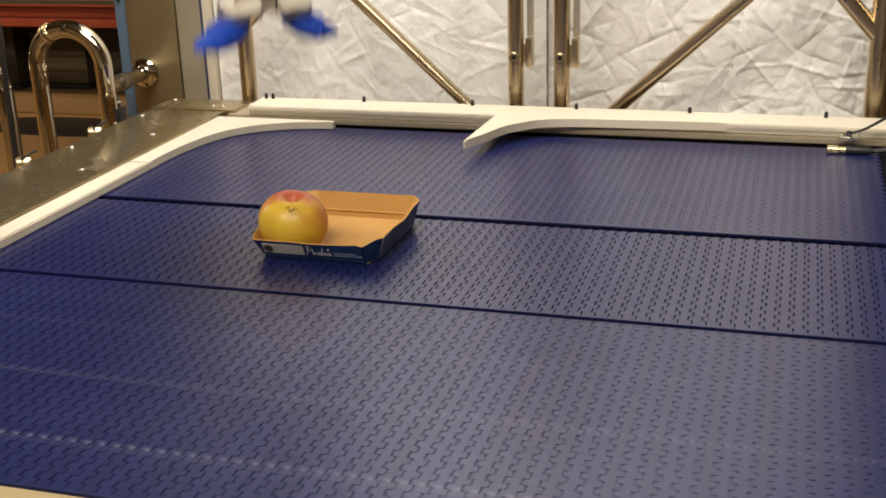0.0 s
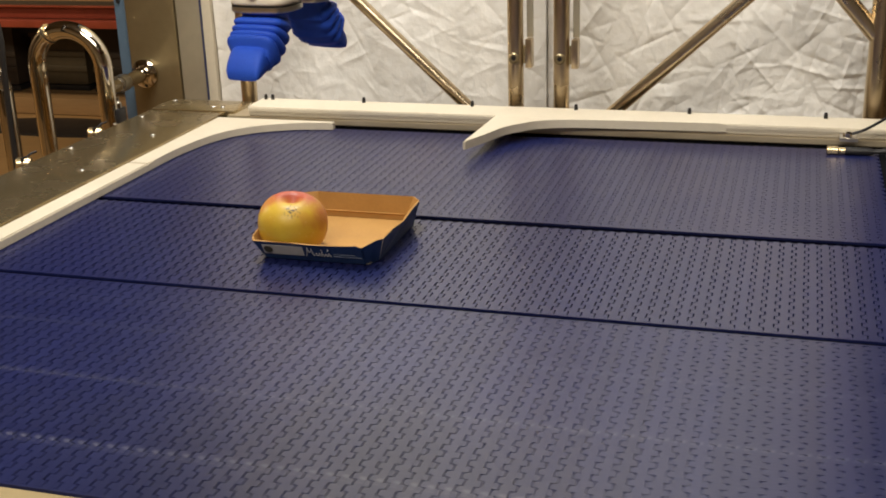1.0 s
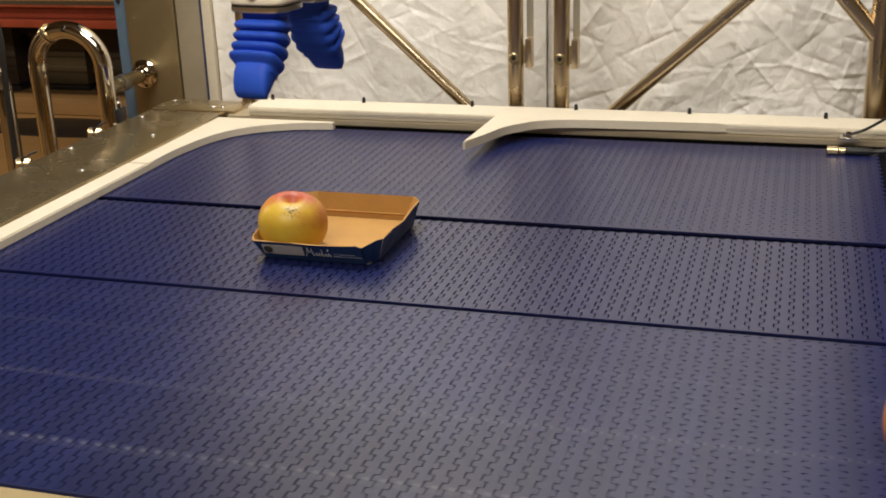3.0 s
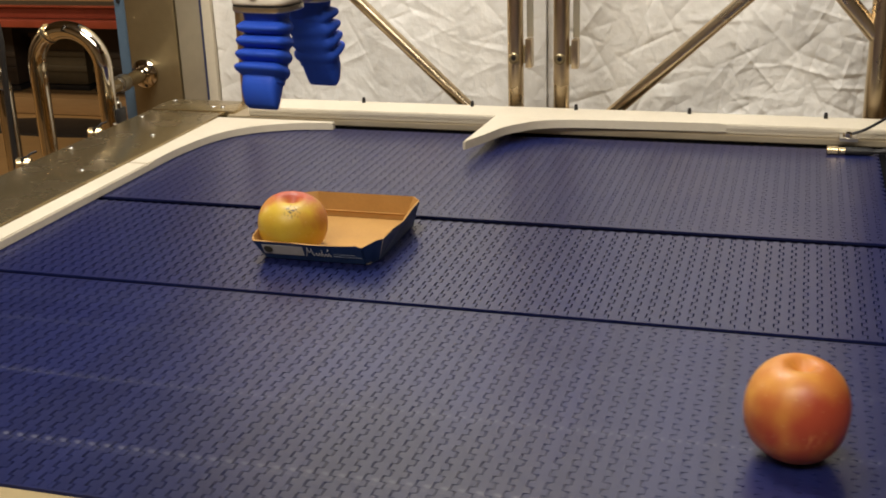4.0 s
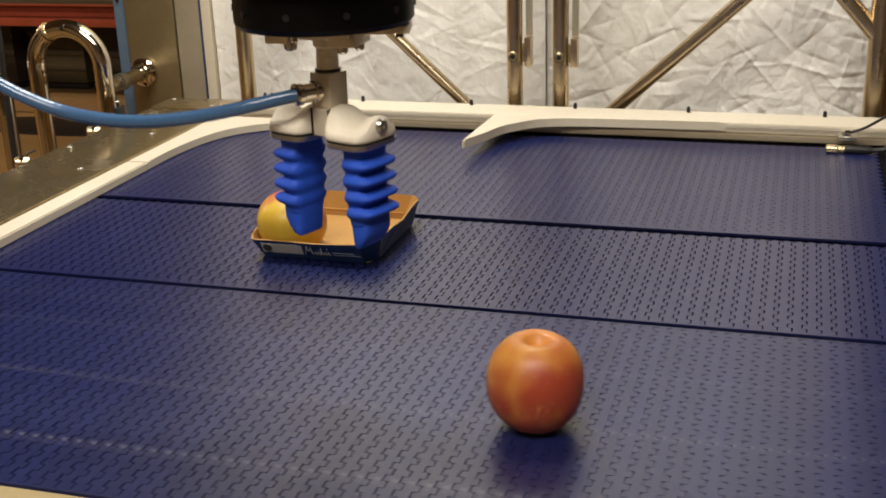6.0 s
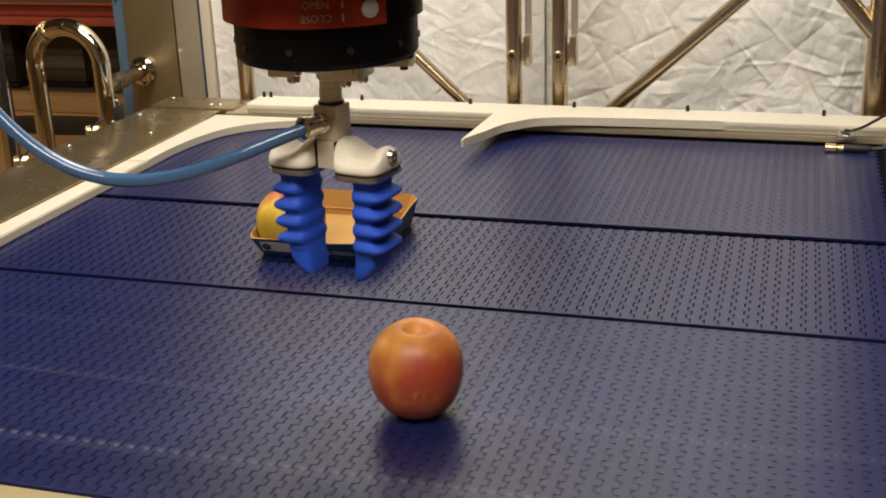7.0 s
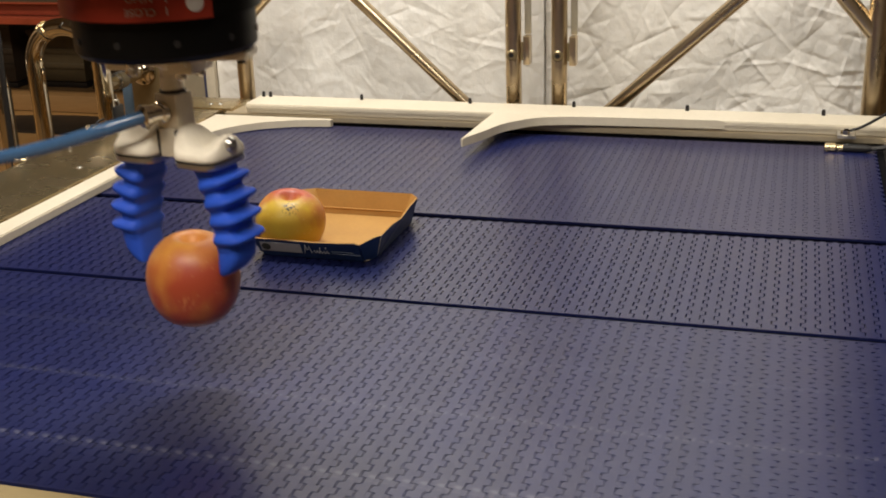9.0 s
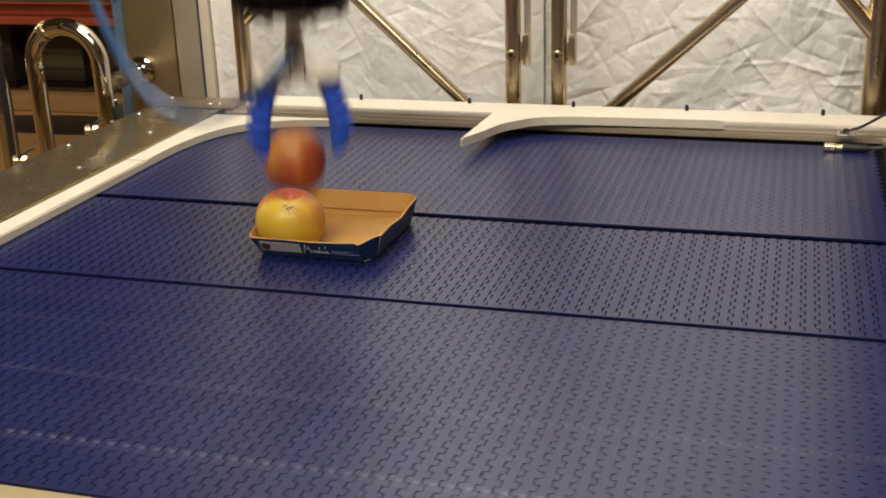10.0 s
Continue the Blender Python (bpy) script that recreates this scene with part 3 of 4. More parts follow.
part("sheet", slab([(0.50 * math.cos(a) * (1 + 0.10 * math.cos(3 * a)), 0.17 * math.sin(a)) for a in (2 * math.pi * k / 24 for k in range(24))], 0.0, 0.012, 0.003), M_DARK, patch_thing)
cable = thing("black_cable", pose(-1.2135, 1.6, FLOOR_Z), "thin black cable hanging beside the handrail", "cable")
part("strand", tubed(curve_pts([(-0.02, 0.03, 0.004), (-0.012, 0.008, 0.3), (-0.006, 0.0, 0.7), (0.0, 0, 0.968), (0.003, 0, 1.05), (-0.012, 0.0, 1.16), (-0.05, 0.02, 1.24), (-0.11, 0.05, 1.20), (-0.132, 0.1, 0.90), (-0.14, 0.12, 0.01)], 6), 0.0048, 10), M_DARK, cable)
part("plug", lathe([(0.012, 0), (0.012, 0.02), (0.006, 0.03)], 14, (-0.02, 0.03, 0)), M_DARK, cable)
# ---------------- card tray ----------------
M_KRAFT = mat("kraft_card", (0.44, 0.225, 0.052), 0.65, vary=0.10, scale=25, grain=300, bump=0.1, second=(0.50, 0.270, 0.068))
M_NAVY = mat("navy_printed_card", (0.008, 0.024, 0.085), 0.42, vary=0.12, scale=25, grain=300, bump=0.06, second=(0.011, 0.032, 0.105))
M_PALECARD = mat("torn_pale_card", (0.50, 0.42, 0.30), 0.8, vary=0.3, scale=90, grain=500)
TRAY = Vector((-0.4775, 1.1735, 0.001))


def panel(name, inner4, push, parent, label=""):
    """A folded card panel: kraft inside, navy print outside, with a real thickness."""
    bm = bmesh.new()
    a = [bm.verts.new(p) for p in inner4]
    b = [bm.verts.new(Vector(p) + Vector(push)) for p in inner4]
    n = len(a)
    bm.faces.new(a)
    out = bm.faces.new(b[::-1])
    out.material_index = 1
    for k in range(n):
        side = bm.faces.new((a[k], b[k], b[(k + 1) % n], a[(k + 1) % n]))
        side.material_index = 1 if k in (1, n - 1) else 0
    me = bpy.data.meshes.new("card")
    bm.to_mesh(me)
    bm.free()
    me.materials.append(M_KRAFT)
    me.materials.append(M_NAVY)
    return part(name, me, M_KRAFT, parent, label)


tray = thing("fruit_tray", Matrix.Translation(TRAY), "open navy blue card fruit tray, kraft inside, torn at a corner", "tray")
bx, by, cut = 0.0635, 0.0725, 0.014
lc = cut * 0.45
eight = [(bx, -by + cut), (bx, by - cut), (bx - cut, by), (-bx + cut, by), (-bx, by - cut), (-bx, -by + lc), (-bx + lc, -by), (bx - cut * 0.6, -by)]
part("base", slab(eight, 0.0, 0.0015), M_KRAFT, tray)
part("base_liner", slab([(x * 0.96, y * 0.96) for x, y in eight], 0.0018, 0.0026), M_KRAFT, tray)
tx, ty = bx + 0.0105, by + 0.012
rx = bx + 0.0070
part("worn_edge", tubed([(bx + 0.0008, -by + cut - 0.0004, 0.002), (rx + 0.0014, -ty + cut * 1.6 - 0.0008, 0.0275)], 0.0007, 6), M_PALECARD, tray, "pale torn card edge")
part("worn_edge", tubed([(bx - cut * 0.5, -by - 0.0012, 0.0012), (bx + 0.0004, -by + cut - 0.0008, 0.0012)], 0.0006, 6), M_PALECARD, tray, "pale torn card edge")
ZF, ZB, ZS = 0.0235, 0.030, 0.031
part("fold", boxed(-bx + cut, bx - cut, by - 0.0004, by + 0.0022, 0.0085, 0.0094), M_KRAFT, tray)
panel("front_panel", [(-bx + lc, -by, 0.001), (bx - cut * 0.6, -by, 0.001), (tx - cut * 1.4, -ty, ZF), (tx - cut * 1.75, -ty, ZF + 0.0016), (0.03, -ty, ZF + 0.0002), (0, -ty, ZF - 0.0008), (-0.03, -ty, ZF), (-tx + lc, -ty, ZF)], (0, -0.0016, -0.0006), tray)
panel("back_panel", [(bx - cut, by, 0.001), (-bx + cut, by, 0.001), (-tx + cut, ty - 0.006, ZB), (tx - cut, ty - 0.006, ZB)], (0, 0.0016, -0.0006), tray)
panel("side_panel", [(bx, -by + cut, 0.001), (bx, by - cut, 0.001), (rx, ty - cut - 0.006, ZB), (rx + 0.001, 0.035, ZS - 0.001), (rx + 0.002, 0.0, ZS - 0.004), (rx, -0.03, ZS - 0.003), (rx, -ty + cut * 1.6, ZF + 0.004)], (0.0016, 0, -0.0006), tray)
panel("side_panel", [(-bx, by - cut, 0.001), (-bx, -by + lc, 0.001), (-bx - 0.0065, -ty + lc, ZF + 0.003), (-tx + 0.002, -0.035, ZS + 0.004), (-tx + 0.002, 0.0, ZS + 0.002), (-tx, ty - cut, ZB)], (-0.0016, 0, -0.0006), tray)
panel("corner_flap", [(bx - cut * 0.6, -by, 0.001), (bx, -by + cut, 0.001), (rx, -ty + cut * 1.6, ZF + 0.004), (rx - 0.004, -ty + cut * 0.9, ZF + 0.005), (tx - cut * 1.4, -ty, ZF)], (0.0012, -0.0012, -0.0006), tray, "torn card corner")
panel("corner_flap", [(bx, by - cut, 0.001), (bx - cut, by, 0.001), (tx - cut, ty - 0.006, ZB), (rx, ty - cut - 0.006, ZB)], (0.0012, 0.0012, -0.0006), tray)
panel("corner_flap", [(-bx, -by + lc, 0.001), (-bx + lc, -by, 0.001), (-tx + lc, -ty, ZF), (-bx - 0.0065, -ty + lc, ZF + 0.003)][::-1], (-0.0012, -0.0012, -0.0006), tray)
panel("corner_flap", [(-bx + cut, by, 0.001), (-bx, by - cut, 0.001), (-tx, ty - cut, ZB), (-tx + cut, ty - 0.006, ZB)][::-1], (-0.0012, 0.0012, -0.0006), tray)


def on_front(x, h):
    """A place on the tray's printed front, x along it and h up it (0 to 1)."""
    k = h
    return Vector((x, -by - 0.0017 - (ty - by) * k - 0.0005, 0.0006 + (ZF - 0.001) * k))


def print_patch(name, x0, x1, h0, h1, material, label="", proud=0.0):
    bm = bmesh.new()
    up = Vector((0, -proud, -proud * 0.5))
    q = [on_front(x0, h0) + up, on_front(x1, h0) + up, on_front(x1, h1) + up, on_front(x0, h1) + up]
    a = [bm.verts.new(p) for p in q]
    b = [bm.verts.new(p + Vector((0, 0.0004, 0.0002))) for p in q]
    bm.faces.new(a)
    bm.faces.new(b[::-1])
    for k in range(4):
        bm.faces.new((a[k], b[k], b[(k + 1) % 4], a[(k + 1) % 4]))
    return part(name, bm, material, tray, label, smooth=False)


M_LABEL = mat("pale_label_print", (0.40, 0.37, 0.34), 0.5, vary=0.1, grain=300)
M_SWASH = mat("white_print", (0.46, 0.44, 0.44), 0.5, vary=0.05)
M_FAINT = mat("faint_print", (0.17, 0.19, 0.26), 0.5, vary=0.05)
M_SEAL = mat("dark_seal_print", (0.04, 0.035, 0.02), 0.5, vary=0.2)
print_patch("label_block", -0.0590, -0.0125, 0.28, 0.80, M_LABEL, "pale grey label block")
bm = bmesh.new()
ring = [on_front(-0.0525 + 0.0052 * math.cos(a), 0.56 + 0.19 * math.sin(a)) + Vector((0, -0.0006, -0.0003)) for a in (2 * math.pi * k / 20 for k in range(20))]
lo, hi = [bm.verts.new(p) for p in ring], [bm.verts.new(p + Vector((0, 0.0004, 0.0002))) for p in ring]
bm.faces.new(lo)
bm.faces.new(hi[::-1])
for k in range(20):
    bm.faces.new((lo[k], hi[k], hi[(k + 1) % 20], lo[(k + 1) % 20]))
part("seal_mark", bm, M_SEAL, tray, "dark round seal", smooth=False)


def swash(points, thick):
    """A thin printed stroke along places on the tray's front."""
    line = [on_front(x, h) + Vector((0, -0.0004, -0.0001)) for x, h in points]
    return part("mark_stroke", tubed(line, thick, 6), M_SWASH, tray)


swash([(-0.0095, 0.30), (-0.0080, 0.54), (-0.0066, 0.80)], 0.0005)
swash([(-0.0066, 0.80), (-0.0056, 0.50), (-0.0044, 0.54), (-0.0026, 0.77), (-0.0018, 0.48), (-0.0004, 0.34)], 0.0005)
swash([(0.0012 + 0.0011 * k, 0.42 + 0.10 * math.sin(k * 1.9)) for k in range(17)], 0.0004)
swash([(0.0082, 0.36), (0.0096, 0.70)], 0.0005)
swash([(0.0160, 0.66), (0.0166, 0.72)], 0.0006)
print_patch("text_bar", 0.0215, 0.046, 0.475, 0.490, M_FAINT)
print_patch("text_bar", 0.0215, 0.053, 0.350, 0.365, M_FAINT)


# ---------------- apples ----------------
def apple_material(name, ground, ground2, blush, lo, hi, side, spots, mark, mark_size, mark_colour):
    m = mat(name, ground, 0.46, vary=0.06, scale=30, grain=500, bump=0.05, second=ground2, rvary=0.08, coat=0.05)
    n, l = m.node_tree.nodes, m.node_tree.links
    b = n["Principled BSDF"]
    src = b.inputs["Base Color"].links[0].from_socket
    tc = n.new("ShaderNodeTexCoord")
    mp = n.new("ShaderNodeMapping")
    mp.inputs["Scale"].default_value = (60, 60, 9)
    l.new(tc.outputs["Object"], mp.inputs[0])
    streak = n.new("ShaderNodeTexNoise")
    streak.inputs["Scale"].default_value, streak.inputs["Detail"].default_value = 1.4, 5
    l.new(mp.outputs[0], streak.inputs[0])
    cloud = n.new("ShaderNodeTexNoise")
    cloud.inputs["Scale"].default_value = 26
    l.new(tc.outputs["Object"], cloud.inputs[0])
    dot = n.new("ShaderNodeVectorMath")
    dot.operation = "DOT_PRODUCT"
    dot.inputs[1].default_value = side
    l.new(tc.outputs["Object"], dot.inputs[0])
    s1 = n.new("ShaderNodeMath")
    s1.operation = "MULTIPLY_ADD"
    s1.inputs[1].default_value = 0.35
    l.new(streak.outputs[0], s1.inputs[0])
    s2 = n.new("ShaderNodeMath")
    s2.operation = "ADD"
    l.new(cloud.outputs[0], s2.inputs[0])
    l.new(dot.outputs["Value"], s2.inputs[1])
    l.new(s2.outputs[0], s1.inputs[2])
    rng = n.new("ShaderNodeMapRange")
    rng.inputs["From Min"].default_value, rng.inputs["From Max"].default_value = lo, hi
    l.new(s1.outputs[0], rng.inputs[0])
    mix = n.new("ShaderNodeMixRGB")
    mix.inputs[2].default_value = (*blush, 1)
    l.new(rng.outputs[0], mix.inputs[0])
    l.new(src, mix.inputs[1])
    vor = n.new("ShaderNodeTexVoronoi")
    vor.inputs["Scale"].default_value = 150
    l.new(tc.outputs["Object"], vor.inputs[0])
    dots = n.new("ShaderNodeMapRange")
    dots.inputs["From Min"].default_value, dots.inputs["From Max"].default_value = 0.10, 0.20
    dots.inputs["To Min"].default_value, dots.inputs["To Max"].default_value = spots, 0.0
    l.new(vor.outputs["Distance"], dots.inputs[0])
    mix2 = n.new("ShaderNodeMixRGB")
    mix2.inputs[2].default_value = (0.75, 0.55, 0.25, 1)
    l.new(dots.outputs[0], mix2.inputs[0])
    l.new(mix.outputs[0], mix2.inputs[1])
    away = n.new("ShaderNodeVectorMath")
    away.operation = "DISTANCE"
    away.inputs[1].default_value = mark
    l.new(tc.outputs["Object"], away.inputs[0])
    near = n.new("ShaderNodeMapRange")
    near.inputs["From Min"].default_value, near.inputs["From Max"].default_value = mark_size * 0.3, mark_size
    near.inputs["To Min"].default_value, near.inputs["To Max"].default_value = 1.0, 0.0
    l.new(away.outputs["Value"], near.inputs[0])
    rough = n.new("ShaderNodeTexNoise")
    rough.inputs["Scale"].default_value, rough.inputs["Detail"].default_value = 6.5, 2
    l.new(mp.outputs[0], rough.inputs[0])
    cut = n.new("ShaderNodeMapRange")
    cut.inputs["From Min"].default_value, cut.inputs["From Max"].default_value = 0.51, 0.60
    l.new(rough.outputs[0], cut.inputs[0])
    both = n.new("ShaderNodeMath")
    both.operation = "MULTIPLY"
    l.new(near.outputs[0], both.inputs[0])
    l.new(cut.outputs[0], both.inputs[1])
    mix3 = n.new("ShaderNodeMixRGB")
    mix3.inputs[2].default_value = (*mark_colour, 1)
    l.new(both.outputs[0], mix3.inputs[0])
    l.new(mix2.outputs[0], mix3.inputs[1])
    l.new(mix3.outputs[0], b.inputs["Base Color"])
    return m


LIE = pose(0, 0, 0, 9, 3, 20)
LEAN = pose(0, 0, 0, 2, 3, 0)
M_APPLE_Y = apple_material("yellow_apple_skin", (0.64, 0.42, 0.032), (0.60, 0.34, 0.028), (0.47, 0.095, 0.045), 0.47, 0.82, LIE.inverted() @ Vector((-4.2, 9.0, 3.4)), 0.2, LIE.inverted() @ Vector((0.012, -0.026, 0.0225)), 0.0110, (0.05, 0.040, 0.012))
M_APPLE_R = apple_material("red_apple_skin", (0.64, 0.31, 0.050), (0.57, 0.21, 0.038), (0.34, 0.050, 0.020), 0.36, 0.90, LEAN.inverted() @ Vector((1.5, -5, -5)), 0.10, LEAN.inverted() @ Vector((0.011, -0.034, -0.008)), 0.007, (0.52, 0.19, 0.07))
M_STALK = mat("brown_stalk", (0.10, 0.055, 0.02), 0.7, vary=0.3, grain=300)


def apple_mesh(radius, tall, seed, seg=48, rings=40):
    bm = bmesh.new()
    loops = []
    for j in range(rings + 1):
        th = math.pi * j / rings
        ring = []
        for k in range(seg):
            ph = 2 * math.pi * k / seg
            s = math.sin(th) ** (0.58 if th > math.pi / 2 else 0.74)
            lobes = 1 + 0.010 * math.cos(5 * ph + seed) * (1 - math.cos(th)) / 2 + 0.009 * math.cos(2 * ph + seed * 2) + 0.006 * math.cos(3 * ph + seed)
            r = radius * s * lobes * (1 + 0.012 * math.cos(th))
            z = radius * tall * math.cos(th) * (1 + 0.012 * math.cos(2 * ph + seed))
            u = r / radius
            if th < math.pi / 2:
                z -= radius * 0.34 * math.exp(-(u / 0.21) ** 2)
            else:
                z += radius * 0.22 * math.exp(-(u / 0.26) ** 2)
            ring.append((r * math.cos(ph), r * math.sin(ph), z))
        loops.append([bm.verts.new(ring[0])] if j in (0, rings) else [bm.verts.new(p) for p in ring])
    for a, b in zip(loops, loops[1:]):
        for k in range(seg):
            q = list(dict.fromkeys([a[k % len(a)], b[k % len(b)], b[(k + 1) % len(b)], a[(k + 1) % len(a)]]))
            bm.faces.new(q)
    return bm


def apple(m, radius, tall, seed, skin, label, stalk=True):
    t = thing("apple", m, label, "apple", "apples")
    part("flesh", apple_mesh(radius, tall, seed), skin, t, angle=80)
    if stalk:
        z = radius * tall * 0.62
        part("stalk", tubed(curve_pts([(0, 0, z - 0.002), (0.0008, 0, z + 0.004), (0.002, 0.001, z + 0.008)], 4), 0.0013, 8), M_STALK, t)
    return t


apple(pose(-0.5150, 1.1265, 0.0338, 9, 3, 20), 0.0380, 0.82, 1.0, M_APPLE_Y, "yellow apple with red blush lying in the tray", stalk=False)
APPLE_R, APPLE_Y, APPLE_Z = 0.0368, 0.791, 0.0380
apple_on_belt = apple(pose(0.40, APPLE_Y, APPLE_Z, 2, 3, 0), APPLE_R, 0.99, 2.2, M_APPLE_R, "red and orange apple carried on the moving belt", stalk=False)


# ---------------- robot head ----------------
head = thing("robot_head", pose(-0.38, 0.85, 0.304), "red and black delta robot head with link arms", "robot")
part("black_ring", lathe([(0.055, 0.0870), (0.063, 0.0875), (0.0665, 0.0915), (0.0665, 0.1175), (0.0, 0.1175)], 64), M_BLACKMETAL, head)
for k in range(10):
    a = 2 * math.pi * k / 10 + 0.3
    part("screw", spin(lathe([(0.0025, 0), (0.0025, 0.0016), (0, 0.0016)], 10), Matrix.Rotation(a, 4, "Z") @ pose(0.0662, 0, 0.101, 0, 90, 0)), M_STEEL if k % 5 == 0 else M_DARK, head)


def band(r0, r1, z0, z1, a0, a1, seg=40):
    """A part of a ring from angle a0 to a1, in degrees."""
    bm = bmesh.new()
    rows = []
    for k in range(seg + 1):
        a = radians(a0 + (a1 - a0) * k / seg)
        c, s = math.cos(a), math.sin(a)
        rows.append([bm.verts.new((r * c, r * s, z)) for r, z in ((r0, z0), (r1, z0), (r1, z1), (r0, z1))])
    for p, q in zip(rows, rows[1:]):
        for i in range(4):
            bm.faces.new((p[i], p[(i + 1) % 4], q[(i + 1) % 4], q[i]))
    bm.faces.new(rows[0])
    bm.faces.new(rows[-1][::-1])
    return bm


collar = part("clutch_collar", band(0.045, 0.0735, 0.118, 0.1400, -178, -34), M_RED, head, "red clutch collar with pale lettering")
part("clutch_block", band(0.045, 0.0705, 0.118, 0.1455, -33.5, 181), M_BLACKMETAL, head)
part("release_button", spin(lathe([(0.0062, 0), (0.0062, 0.001), (0.005, 0.0016), (0, 0.0016)], 24), Matrix.Rotation(radians(-44), 4, "Z") @ pose(0.0733, 0, 0.1292, 0, 90, 0)), M_LABEL, collar, "pale round button")
part("latch", spin(boxed(0.066, 0.0775, -0.010, 0.006, 0.128, 0.144, 0.002), Matrix.Rotation(radians(22), 4, "Z")), M_RED, head)


def lettering(words, size, m, parent):
    cu = bpy.data.curves.new("lettering", "FONT")
    cu.body, cu.size, cu.extrude, cu.align_x, cu.align_y = words, size, 0.0002, "CENTER", "CENTER"
    ob = bpy.data.objects.new("lettering", cu)
    scene.collection.objects.link(ob)
    me = bpy.data.meshes.new_from_object(ob)
    bpy.data.objects.remove(ob)
    me.transform(m)
    me.materials.clear()
    return part("lettering", me, M_WRITE, parent, "", smooth=False)


def on_collar(deg, z, turn=0):
    return Matrix.Rotation(radians(deg), 4, "Z") @ pose(0.0737, 0, z) @ pose(0, 0, 0, 90, 0, 90) @ pose(0, 0, 0, 0, 0, turn)


lettering("OPEN", 0.0072, on_collar(-73, 0.1335), collar)
lettering("CLOSE", 0.0072, on_collar(-73, 0.1250, 180), collar)
for z in (0.1335, 0.1250):
    part("arrow_mark", spin(boxed(-0.0006, 0.0006, -0.0026, 0.0026, 0, 0.0004), on_collar(-59, z)), M_WRITE, collar)
part("neck", lathe([(0.069, 0.1402), (0.069, 0.1455), (0.064, 0.1457), (0.064, 0.152)], 48), M_DARK, head)
part("platform_ring", lathe([(0.060, 0.152), (0.092, 0.152), (0.096, 0.156), (0.096, 0.181), (0.093, 0.185), (0.075, 0.185), (0.073, 0.181), (0.073, 0.158), (0.060, 0.158)], 72), M_RED, head, "red anodised platform ring")
M_FIT = mat("blue_tubing", (0.03, 0.10, 0.28), 0.25, vary=0.1)
for ang in (-92, 28, 148):
    R = Matrix.Rotation(radians(ang), 4, "Z")
    lug = part("link_bar", spin(lathe([(0.0130, -0.032), (0.0155, -0.030), (0.0155, 0.030), (0.0130, 0.032)], 32), R @ pose(0.096, 0, 0.1725, 90)), M_RED, head)
    part("lug", spin(boxed(0.074, 0.095, -0.026, 0.026, 0.158, 0.187, 0.004), R), M_RED, head)
    for s in (-1, 1):
        tab = [(0.020 + 0.0122 * math.cos(q), 0.0125 * math.sin(q)) for q in (math.pi * k / 10 - math.pi / 2 for k in range(11))] + [(0.0, 0.0135), (0.0, -0.0135)]
        face = Matrix(((0, 0, s, 0.100), (s, 0, 0, s * 0.0305), (0, 1, 0, 0.1725), (0, 0, 0, 1)))
        part("end_cap", spin(slab(tab, -0.006, 0.006, 0.0012), R @ face), M_ADAPT, lug, "silver end cap")
        part("joint_bolt", spin(lathe([(0.0065, 0), (0.0065, 0.002), (0.0045, 0.0045), (0, 0.0045)], 6), R @ pose(0.1062, s * 0.0505, 0.1725, 0, 90, 0)), M_STEEL, lug)
        part("ball_joint", spin(lathe([(0.0001, -0.009), (0.0068, -0.006), (0.0090, 0), (0.0068, 0.006), (0.0001, 0.009)], 18), R @ pose(0.112, s * 0.046, 0.188)), M_DARK, lug)
        rod = R @ Vector((0.108, s * 0.046, 0.186))
        end = R @ Vector((0.24, s * 0.046, 0.85))
        knee = rod + (end - rod) * 0.06
        part("rod_end", tubed([rod - (end - rod) * 0.012, knee], 0.0095, 16), M_BLACKMETAL, head)
        part("link_rod", tubed([knee, end], 0.0070, 14), M_BLACKMETAL if ang < 0 else M_ALU, head)
for x in (-0.012, 0.026):
    part("valve_cap", lathe([(0.0078, 0.184), (0.0078, 0.191), (0.0065, 0.1925), (0, 0.1925)], 16, (x, -0.085, 0)), M_YELLOW, head, "yellow valve cap")
for x, y in ((-0.066, -0.030), (-0.048, -0.020), (0.03, -0.03), (0.045, -0.02), (0.0, -0.045)):
    part("air_line", tubed(curve_pts([(x, y, 0.155), (x, y, 0.23), (x * 0.6, y + 0.02, 0.32), (x * 0.3, y * 0.3, 0.5)], 6), 0.0042, 10), M_FIT, head)
part("motor_block", boxed(-0.02, 0.035, -0.02, 0.03, 0.155, 0.30, 0.003), M_DARK, head)
part("drive_shaft", tubed([(0, 0, 0.16), (0, 0, 0.8)], 0.014, 16), M_BLACKMETAL, head)
part("valve_block", boxed(-0.03, 0.0, -0.05, -0.03, 0.16, 0.24, 0.003), M_RED, head)

# ---------------- soft gripper ----------------
grip = thing("soft_gripper", pose(-0.38, 0.85, 0.304, 0, 0, -120), "two-finger gripper with blue silicone fingers on ivory brackets", "gripper")
adapter = part("adapter_plate", slab([(0.046 * math.cos(a) * (1 + 0.10 * math.cos(3 * a)), 0.046 * math.sin(a)) for a in (2 * math.pi * k / 30 for k in range(30))], 0.0845, 0.0915, 0.0012), M_ADAPT, head)
part("hub", lathe([(0.026, 0.0790), (0.027, 0.0800), (0.027, 0.0850)], 24), M_ADAPT, adapter)
part("adapter_arm", spin(boxed(0.020, 0.0635, -0.017, 0.017, 0.0805, 0.0866, 0.0012), pose(0, 0, 0, 0, 0, 14)), M_ADAPT, adapter)
